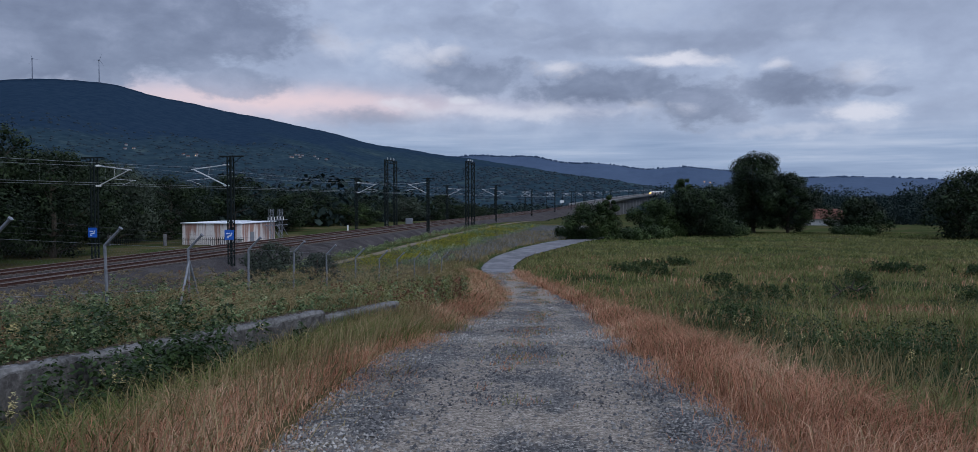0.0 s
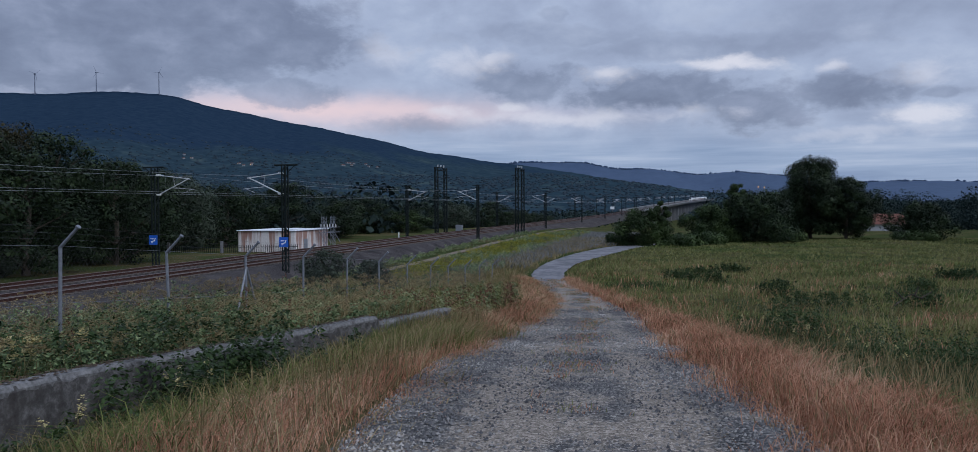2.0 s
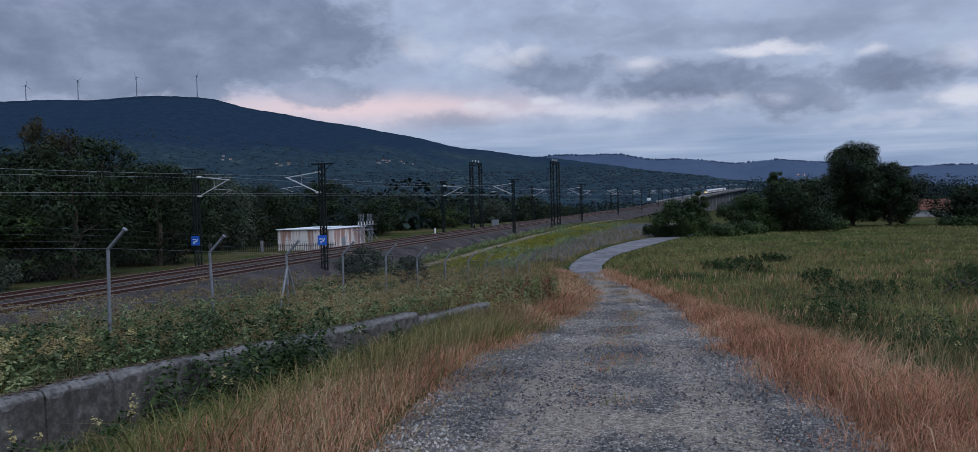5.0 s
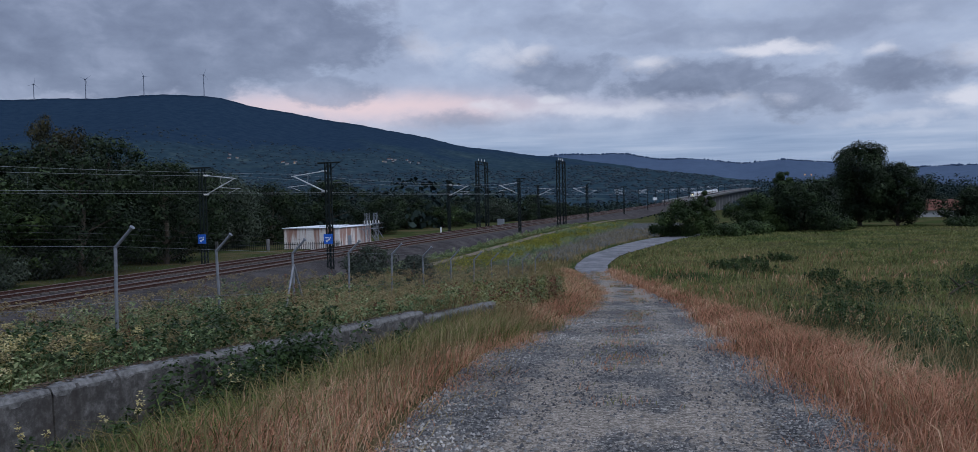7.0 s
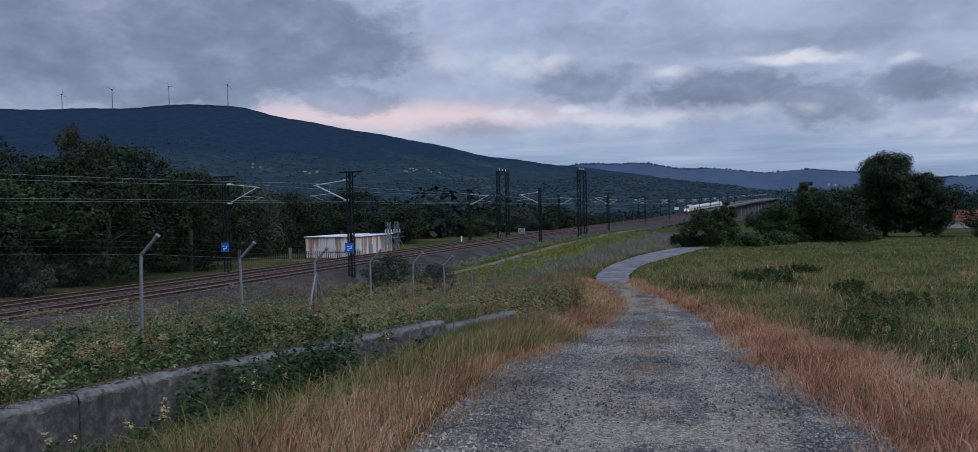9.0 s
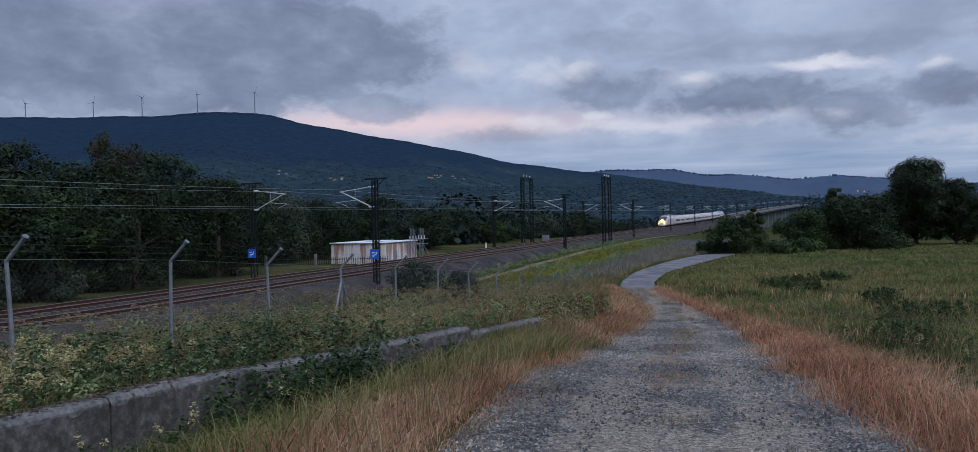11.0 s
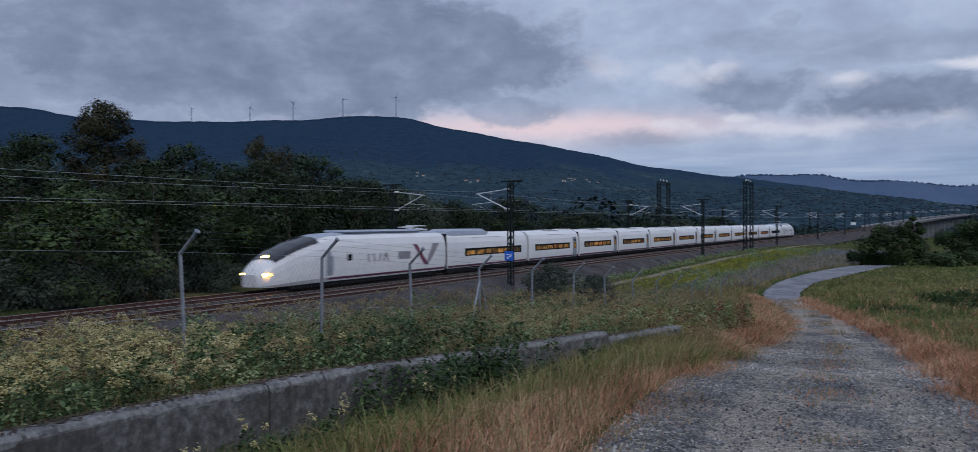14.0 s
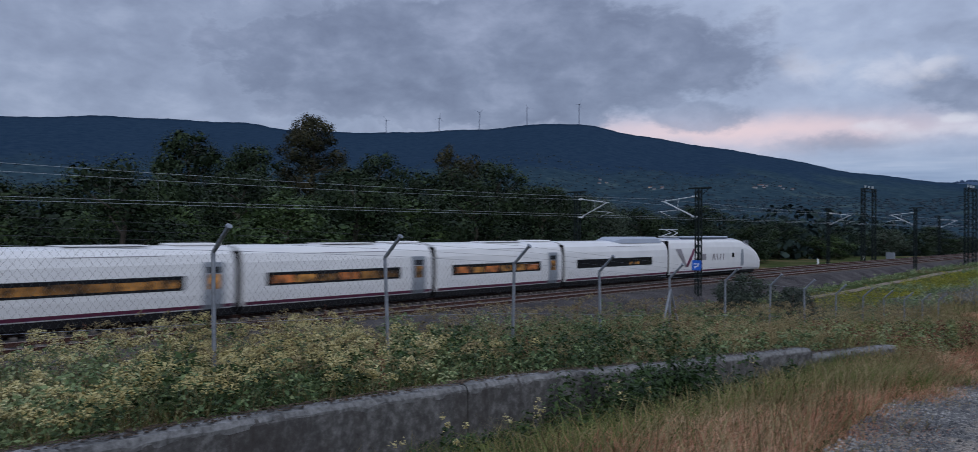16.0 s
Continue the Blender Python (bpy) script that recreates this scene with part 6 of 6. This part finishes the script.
def plants(name, label, rs, x, y, hgt, mat, leaves, size, spread, droop=0.2, cat="weeds", stem="straw"):
    """Leafy stalks: leaves spiral up each stem."""
    z = ground_z(x, y)
    n = len(x)
    k = np.repeat(np.arange(n), leaves)
    m = len(k)
    f = rs.rand(m) ** 0.7
    a = rs.rand(m) * 2 * math.pi
    rad = spread * (1.05 - f * 0.75) * (0.3 + 0.7 * rs.rand(m))
    c = np.stack([x[k] + np.cos(a) * rad, y[k] + np.sin(a) * rad, z[k] + hgt[k] * (0.08 + 0.92 * f)], -1)
    u = np.stack([np.cos(a), np.sin(a), -droop + 0.5 * rs.randn(m)], -1)
    u /= np.linalg.norm(u, axis=1)[:, None]
    v = np.cross(u, rs.randn(m, 3) * 0.5 + np.array([0, 0, 1.0]))
    v /= np.linalg.norm(v, axis=1)[:, None]
    s = size * (0.6 + 0.8 * rs.rand(m))[:, None]
    V = np.stack([c - u * s * 0.5, c + v * s * 0.28, c + u * s * 0.6, c - v * s * 0.28], 1).reshape(-1, 3)
    return tagged(arrays(name, V, np.arange(4 * m).reshape(m, 4), mat), label, cat, kind="stuff")


def umbels(name, label, rs, x, y, z, mat, florets, r, flor):
    n = len(x)
    k = np.repeat(np.arange(n), florets)
    m = len(k)
    a, q = rs.rand(m) * 2 * math.pi, r * rs.rand(m) ** 0.5
    c = np.stack([x[k] + np.cos(a) * q, y[k] + np.sin(a) * q, z[k] + 0.02 * rs.randn(m) - 0.6 * q * q / r], -1)
    s = flor * (0.6 + 0.8 * rs.rand(m))
    b = rs.rand(m) * math.pi
    ux, uy = np.cos(b) * s, np.sin(b) * s
    t = 0.35 * s * rs.randn(m)
    V = np.stack([c + np.stack([ux, uy, t], -1), c + np.stack([-uy, ux, -t], -1), c + np.stack([-ux, -uy, t], -1), c + np.stack([uy, -ux, -t], -1)], 1).reshape(-1, 3)
    return tagged(arrays(name, V, np.arange(4 * m).reshape(m, 4), mat), label, "flowers", kind="stuff")


def build_weeds():
    rs = np.random.RandomState(9)
    # the strip between wall and fence

    def tall(x, y):
        s, o = line_coords(x, y)
        return 0.46 + 0.13 * step(o, 5.0, 8.0) * step(-s, -9.0, -5.0) + 0.26 * step(o, 5.0, 9.0) * (0.35 + 0.65 * step(s, 5.0, 12.0)) + 0.30 * step(s, 10.0, 18.0) * step(o, 5.5, 8.0) + 0.12 * wavy(x, y, 1.6, 4.0)

    def strip_points(n, s0, s1, o0, o1, power=1.0):
        s, o = s0 + (s1 - s0) * rs.rand(n) ** power, o0 + (o1 - o0) * rs.rand(n)
        x, y, _ = line_at(s, o)
        ok = (x < wall_x(y) - 0.35) | (y > 17.4)
        ok &= x < road_x(y) - road_w(y) / 2 - 1.2
        return x[ok], y[ok]
    x, y = strip_points(3000, -6, 32, 3.0, 11.5)
    ok = rs.rand(len(x)) > 0.6 * step(line_coords(x, y)[0], 12.0, 20.0)
    x, y = x[ok], y[ok]
    plants("weeds", "dense green nettles and bramble between wall and fence", rs, x, y, tall(x, y) * (0.6 + 0.5 * rs.rand(len(x))), "weed", 92, 0.058, 0.24)
    x, y = strip_points(230, 3, 12, 3.5, 8.0)
    plants("bramble", "dark bramble thicket behind the wall", rs, x, y, 0.5 + 0.35 * rs.rand(len(x)), "bramble", 100, 0.06, 0.34, cat="bramble")
    x, y = strip_points(30000, -6, 46, 3.0, 12.5)
    meadow("terrace_grass", "straw and green grass among the weeds", rs, x, y, tall(x, y) * (0.55 + 0.7 * rs.rand(len(x)) ** 1.5), 0.006 + 0.004 * rs.rand(len(x)), 0.45, "straw", bend=0.9)
    x, y = strip_points(26000, -6, 60, 2.5, 25)
    meadow("terrace_green_grass", "green grass among the weeds", rs, x, y, np.where(line_coords(x, y)[1] < 9.5, tall(x, y) * 0.85, 0.3) * (0.55 + 0.7 * rs.rand(len(x))), 0.010 + 0.004 * rs.rand(len(x)), 0.55, "green", bend=0.9)
    x, y = strip_points(9000, 9, 30, 3.2, 9.5)
    meadow("feather_grass", "pale feathery seed grass standing over the weeds", rs, x, y, tall(x, y) * (0.9 + 0.4 * rs.rand(len(x))), 0.013 + 0.006 * rs.rand(len(x)), 0.55, "straw", bend=1.0)
    x, y = strip_points(90, -8, 26, 4.0, 10.5)
    plants("dock_stalks", "tall rusty-brown dead dock stalks among the weeds", rs, x, y, tall(x, y) * (1.15 + 0.4 * rs.rand(len(x))), "dock", 130, 0.028, 0.07, cat="dock")
    # cream umbels, thickest where the strip is widest
    x, y = strip_points(2900, -9, 8, 3.2, 11)
    ok = clump_noise(x, y, 1.4, 2.0) + 0.25 * rs.rand(len(x)) > 0.5
    x, y = x[ok], y[ok]
    z = ground_z(x, y) + tall(x, y) * (0.75 + 0.45 * rs.rand(len(x)))
    umbels("cream_flowers", "cream and yellow flower heads above the weeds", rs, x, y, z, "cream", 46, 0.085, 0.015)
    x, y = strip_points(2400, 4, 34, 6.0, 12.0)
    z = ground_z(x, y) + tall(x, y) * (0.9 + 0.3 * rs.rand(len(x)))
    umbels("pale_seed_heads", "pale seed heads above the weeds", rs, x, y, z, "straw", 26, 0.075, 0.015)
    # bramble hanging before the wall
    yy = np.concatenate([9.3 + 0.5 * rs.randn(50), 9.6 + 1.2 * rs.randn(18)])
    xx = wall_x(yy) + 0.15 + 1.15 * rs.rand(len(yy))
    plants("wall_bramble", "glossy dark bramble growing over the wall", rs, xx, yy, 0.5 + 0.55 * rs.rand(len(yy)), "bramble", 130, 0.06, 0.33, cat="bramble")
    yy = 3.2 + 8.5 * rs.rand(84)
    xx = wall_x(yy) + 0.15 + 1.2 * rs.rand(84) ** 1.5
    plants("wall_nettles", "dark green nettles at the foot of the wall", rs, xx, yy, 0.3 + 0.4 * rs.rand(84), "bramble", 110, 0.045, 0.2, cat="nettles")
    yv = 3.5 + 7 * rs.rand(26)
    xv = wall_x(yv) + 0.3 + 1.2 * rs.rand(26)
    umbels("ragwort", "small yellow flower heads before the wall", rs, xv, yv, ground_z(xv, yv) + 0.55 + 0.25 * rs.rand(26), "cream", 16, 0.035, 0.012)
    # scrubby mound where the wall ends
    yy = 17.6 + 8.5 * rs.rand(330)
    xx = road_x(yy) - road_w(yy) / 2 - 0.9 - 3.2 * rs.rand(330)
    hh = (0.55 + 0.45 * rs.rand(330)) * (0.7 + 0.3 * step(yy, 17.0, 20.0))
    for k, (mat, lb) in enumerate((("weed", "olive-green scrub on a mound at the wall's end"), ("tan", "bleached grassy scrub on a mound at the wall's end"), ("dock", "brown dead stems on a mound at the wall's end"))):
        sel = np.arange(330) % 3 == k
        plants("mound_scrub", lb, rs, xx[sel], yy[sel], hh[sel], mat, 90, 0.055, 0.32, cat="scrub")
    # litter and lichen crumbs along the wall's top
    n = 3000
    yl = 1.0 + 16 * rs.rand(n)
    ok = (clump_noise(yl, yl * 0.3, 1.6, 1.0) > 0.35) | (rs.rand(n) < 0.25)
    yl = yl[ok]
    n = len(yl)
    xl = wall_x(yl) - 0.27 + 0.22 * rs.rand(n) ** 2.2
    zl = np.interp(yl, _wy, _wz) + 0.022 - np.where(yl >= 14.25, 0.12, 0.0)
    a = rs.rand(n) * 6.28
    sz = 0.008 + 0.02 * rs.rand(n)
    ux, uy = np.cos(a) * sz, np.sin(a) * sz
    tl = 0.5 * sz * rs.rand(n)
    c = np.stack([xl, yl, zl], -1)
    V = np.stack([c + np.stack([ux, uy, tl], -1), c + np.stack([-uy, ux, 0 * tl], -1), c + np.stack([-ux, -uy, tl], -1), c + np.stack([uy, -ux, 0.004 + 0 * tl], -1)], 1).reshape(-1, 3)
    tagged(arrays("wall_litter", V, np.arange(4 * n).reshape(n, 4), "litter"), "brown dead litter lying on the wall's top", "litter", kind="stuff")
    # embankment scrub, yellow broom and grey-blue grass
    s = 26 + 120 * rs.rand(3000)
    o = 11.5 + 14.6 * rs.rand(3000)
    x, y, _ = line_at(s, o)
    ok = (x < road_x(y) - road_w(y) / 2 - 1) & ((o > 14.5) | (s < 58)) & ((o < 22.2) | (o > 24.9) | (s < 24))
    x, y, o, s = x[ok], y[ok], o[ok], s[ok]
    yel = (o > 15) & (o < 22) & (s > 36) & (clump_noise(x, y, 0.2, 1.0) > 0.3)
    plants("yellow_broom", "low yellow-flowering broom on the embankment", rs, x[yel], y[yel], 0.4 + 0.4 * rs.rand(yel.sum()), "yellow", 44, 0.085, 0.45, cat="broom")
    plants("embankment_scrub", "green scrub on the embankment", rs, x[~yel], y[~yel], 0.4 + 0.4 * rs.rand((~yel).sum()), "weed", 46, 0.11, 0.42)
    s = 55 + 95 * rs.rand(16000)
    o = 6 + 10.5 * rs.rand(16000)
    x, y, _ = line_at(s, o)
    ok = x < road_x(y) - road_w(y) / 2 - 0.8
    x, y = x[ok], y[ok]
    meadow("grey_grass", "grey-blue feathery grass on the bank", rs, x, y, 0.3 + 0.3 * rs.rand(len(x)), 0.035, 0.7, "lavender")
    s = 38 + 85 * rs.rand(22000)
    o = -2 + 17 * rs.rand(22000)
    x, y, _ = line_at(s, o)
    gap = road_x(y) - road_w(y) / 2 - x
    ok = (gap > 0.25) & (clump_noise(x, y, 0.5, 8.0) + 0.3 * rs.rand(22000) > 0.35)
    x, y, gap = x[ok], y[ok], gap[ok]
    meadow("bank_grass", "beige and green grass on the bank above the lane", rs, x, y, (0.25 + 0.35 * rs.rand(len(x))) * (0.5 + 0.5 * step(gap, 0.2, 1.5)), 0.028 + 0.02 * rs.rand(len(x)), 0.5, "straw")
    # lush dark herbs in the damp part of the meadow
    r, a = 9 + 20 * rs.rand(700), np.radians(rs.uniform(-44, -12, 700))
    x, y = -np.sin(a) * r, np.cos(a) * r
    ok = (x - road_x(y) > 4.2) & (clump_noise(x, y, 0.45, 6.0) > 0.6)
    plants("meadow_herbs", "lush dark green herbs in the damp meadow", rs, x[ok], y[ok], 0.3 + 0.25 * rs.rand(ok.sum()), "bramble", 70, 0.038, 0.26, cat="herbs")
    # tall seed stalks before the wall and along the verges
    yk = 2.5 + 15 * rs.rand(2600)
    fk = rs.rand(2600)
    xk = wall_x(yk) + 0.1 + fk * (road_x(yk) - road_w(yk) / 2 - wall_x(yk) - 0.4)
    meadow("seed_stalks", "tall straw seed stalks leaning over the verge", rs, xk, yk, 0.45 + 0.4 * rs.rand(2600), 0.005 + 0.0004 * yk, 0.35, "straw", bend=0.9)
    # darker herb clumps in the meadow and yellow-white flowers by the verge
    for k in range(26):
        r, a = rs.uniform(9, 60), np.radians(rs.uniform(-48, -6))
        cx, cy = -math.sin(a) * r, math.cos(a) * r
        if cx - road_x(cy) < 3.5:
            continue
        n = 24
        plants("herb_clump", "dark green herb clump in the meadow", rs, cx + 0.5 * rs.randn(n), cy + 0.5 * rs.randn(n), 0.4 + 0.3 * rs.rand(n), "sedge", 70, 0.035 + 0.0012 * r, 0.24, cat="herbs")
    # sparse tufts along the crown of the lane
    yt = 3.0 + 44 * rs.rand(5200) ** 1.3
    xt = road_x(yt) + 0.05 + 0.24 * rs.randn(5200)
    ok = clump_noise(xt * 0.6, yt, 1.5, 4.0) > np.interp(yt, [3, 9, 20], [0.72, 0.62, 0.5])
    for sel, nm, lb, mat in ((ok & (np.arange(5200) % 2 == 0), "lane_tufts", "thin straw tufts along the lane's crown", "tan"), (ok & (np.arange(5200) % 2 == 1), "lane_moss", "low brown and green tufts along the lane's crown", "dry")):
        meadow(nm, lb, rs, xt[sel], yt[sel], 0.025 + 0.045 * rs.rand(sel.sum()), 0.006 + 0.0004 * yt[sel], 1.0, mat, z=road_z(yt[sel]) + 0.03)
    yv = 5.5 + 10 * rs.rand(30)
    xv = road_x(yv) + road_w(yv) / 2 + 1.0 + 1.0 * rs.rand(30)
    umbels("white_flowers", "small white flower heads by the verge", rs, xv, yv, ground_z(xv, yv) + 0.55 + 0.15 * rs.rand(30), "cream", 12, 0.03, 0.008)
    # loose chippings on the lane
    n = 80000
    y = 2.4 + 24 * rs.rand(n) ** 1.8
    x = road_x(y) + (rs.rand(n) - 0.5) * (road_w(y) + 0.5)
    ok = (rs.rand(n) < 0.3 + 0.9 * clump_noise(x, y, 1.3, 2.0)) & ((np.abs(np.abs(x - road_x(y)) - 0.72) > 0.3) | (rs.rand(n) < 0.45))
    x, y = x[ok], y[ok]
    n = len(x)
    z = road_z(y) + 0.028
    sz = 0.005 + 0.013 * rs.rand(n) ** 3 + 0.0003 * y
    off = np.array([(1, 0, 0), (-1, 0, 0), (0, 1, 0), (0, -1, 0), (0, 0, 1.1)])
    V = np.stack([x, y, z], -1)[:, None, :] + off[None] * sz[:, None, None] * (0.6 + 0.8 * rs.rand(n, 5, 1))
    i = np.arange(n)[:, None] * 5
    F = np.concatenate([i + np.array([f]) for f in ((0, 2, 4), (2, 1, 4), (1, 3, 4), (3, 0, 4))])
    tagged(arrays("chippings", V.reshape(-1, 3), F, "stone"), "loose stone chippings on the lane", "gravel", kind="stuff")


# ---------------------------------------------------------------- far things


def build_far_things():
    for az, el in ((36.2, 7.95), (33.3, 8.38), (29.85, 8.72), (26.1, 8.95), (40.0, 7.7)):
        d = 2790
        e = empty("wind_turbine", pose(-math.sin(radians(az)) * d, math.cos(radians(az)) * d, 0, 0, 0, az + 25))
        tagged(e, "pale three-bladed wind turbine on the ridge", "wind turbine", "wind turbines")
        hub = EYE + d * math.tan(radians(el))
        bm = B()
        rod(bm, (0, 0, hub - 75), (0, 0, hub), 1.7, 8, 1.0)
        part("tower", bm, "farpale", e)
        bm = B()
        box(bm, (3.2, 8, 3.2), (0, 0, hub), bevel=0.6)
        part("nacelle", bm, "farpale", e)
        for k in range(3):
            a = radians(90 + 120 * k + az * 13)
            bm = B()
            rod(bm, (0, -4, hub), (math.cos(a) * 21, -4, hub + math.sin(a) * 21), 0.6, 5, 0.2)
            part("blade", bm, "farpale", e)
    # cottage beyond the meadow
    e = empty("cottage", pose(70.3, 165.7, -4.2, 0, 0, -25))
    tagged(e, "small pale cottage with a red tiled roof", "house")
    bm = B()
    box(bm, (8, 7, 4.6), (0, 0, 2.3))
    part("walls", bm, "plaster", e)
    bm = B()
    v = [bm.verts.new(c) for c in ((-4.4, -3.9, 4.5), (4.4, -3.9, 4.5), (4.4, 3.9, 4.5), (-4.4, 3.9, 4.5), (-3.2, 0, 6.6), (3.2, 0, 6.6))]
    for q in ((0, 1, 5, 4), (2, 3, 4, 5), (1, 2, 5), (3, 0, 4), (3, 2, 1, 0)):
        bm.faces.new([v[k] for k in q])
    part("roof", bm, "roofred", e, "red clay tile roof")
    for x in (-2, 1.8):
        bm = B()
        box(bm, (1.0, 0.1, 1.2), (x, -3.5, 2.6))
        part("window", bm, "glass", e)
    # hamlets on the hill's foot
    rs = random.Random(3)
    for az, el, d, n in ((20.6, 3.0, 1500, 4), (24.4, 3.45, 1500, 3), (13.4, 3.0, 1500, 6), (11.9, 2.9, 1500, 4)):
        for k in range(n):
            a = az + rs.uniform(-0.7, 0.7)
            q = np.array([hill_points(2800, 1700, RIDGES[0][3], np.array([a]), r)[0] for r in np.linspace(0.05, 0.95, 91)])
            want = EYE + np.hypot(q[:, 0], q[:, 1]) * math.tan(radians(el + rs.uniform(-0.12, 0.12)))
            q = q[int(np.argmin(np.abs(q[:, 2] - want)))]
            h = empty("far_house", pose(*(float(c) for c in q), 0, 0, rs.uniform(0, 90)))
            tagged(h, "distant pale house on the wooded slope", "house", "far houses")
            bm = B()
            box(bm, (6, 4.5, 11), (0, 0, -3))
            part("walls", bm, "farplaster", h)
            bm = B()
            box(bm, (6.4, 4.9, 1.2), (0, 0, 2.7), bevel=0.5)
            part("roof", bm, "roofred", h)
            if rs.random() < 0.5:
                bm = B()
                box(bm, (6.1, 1.0, 0.9), (0, 0, 1.2))
                part("window", bm, "window", h)
    for az, el, d in ((-15.2, 1.25, 900), (-15.6, 1.2, 900)):
        a = radians(az)
        z = EYE + d * math.tan(radians(el))
        zb = float(ground_z(-math.sin(a) * d, math.cos(a) * d))
        e = empty("street_lamp", pose(-math.sin(a) * d, math.cos(a) * d, 0))
        tagged(e, "far orange street lamp above the trees", "street lamp")
        bm = B()
        rod(bm, (0, 0, zb), (0, 0, z), 0.15, 6)
        part("pole", bm, "galv", e)
        bm = B()
        bmesh.ops.create_uvsphere(bm, u_segments=8, v_segments=6, radius=0.6, matrix=pose(0, 0, z))
        part("lamp_head", bm, "streetglow", e)
    # dead branch lying in the meadow
    e = empty("dead_branch", pose(12.2, 27.0, float(ground_z(12.2, 27.0)) + 0.35, 0, 0, 20))
    tagged(e, "bare dark dead branch lying in the meadow", "branch")
    for k, (a, b) in enumerate((((-0.6, 0, 0), (0.1, 0, 0.35)), ((0.1, 0, 0.35), (0.7, 0.1, 0.15)), ((-0.2, 0, 0.2), (-0.5, 0.1, 0.5)), ((0.25, 0, 0.3), (0.4, 0, 0.6)), ((0.5, 0, 0.2), (0.95, 0, 0.4)))):
        bm = B()
        rod(bm, a, b, 0.03, 6, 0.014)
        part("twig", bm, "bark", e)
    # lineside cabinets and marker posts
    for s, o, nm, sz, mat, lb in ((138, 41.8, "marker_post", (0.25, 0.25, 1.3), "signwhite", "short white marker post beside the railway"), (152, 41.8, "lineside_cabinet", (1.3, 0.7, 1.3), "doorgrey", "grey lineside equipment cabinet"), (118, 42.0, "marker_post", (0.2, 0.2, 1.0), "signwhite", "short white marker post beside the railway")):
        x, y, h = line_at(s, o)
        e = empty(nm, pose(float(x), float(y), -0.9, 0, 0, math.degrees(h)))
        tagged(e, lb, nm.replace("_", " "))
        bm = B()
        box(bm, sz, (0, 0, sz[2] / 2 + 0.2), bevel=0.04)
        part("body", bm, mat, e)
        bm = B()
        box(bm, (sz[0] + 0.1, sz[1] + 0.1, 0.25), (0, 0, 0.1))
        part("plinth", bm, "pale_concrete", e)
    # board beside the line
    x, y, h = line_at(333.7, 30)
    e = empty("line_board", pose(float(x), float(y), 0, 0, 0, math.degrees(h)))
    tagged(e, "small white board beside the railway", "sign")
    bm = B()
    rod(bm, (0, 0, -0.4), (0, 0, 3.1), 0.06, 6)
    part("post", bm, "galv", e)
    bm = B()
    box(bm, (1.7, 0.06, 1.1), (0, -0.05, 3.4), bevel=0.02)
    part("board", bm, "signwhite", e)


build_ground()
build_lane()
build_hills()
build_viaduct()
build_service_path()
build_masts()
build_wires()
build_hut()
build_wall()
build_fence()
build_train()
build_trees()
build_far_things()
build_far_woods()
build_weeds()
build_grass()
build_track()
motions()
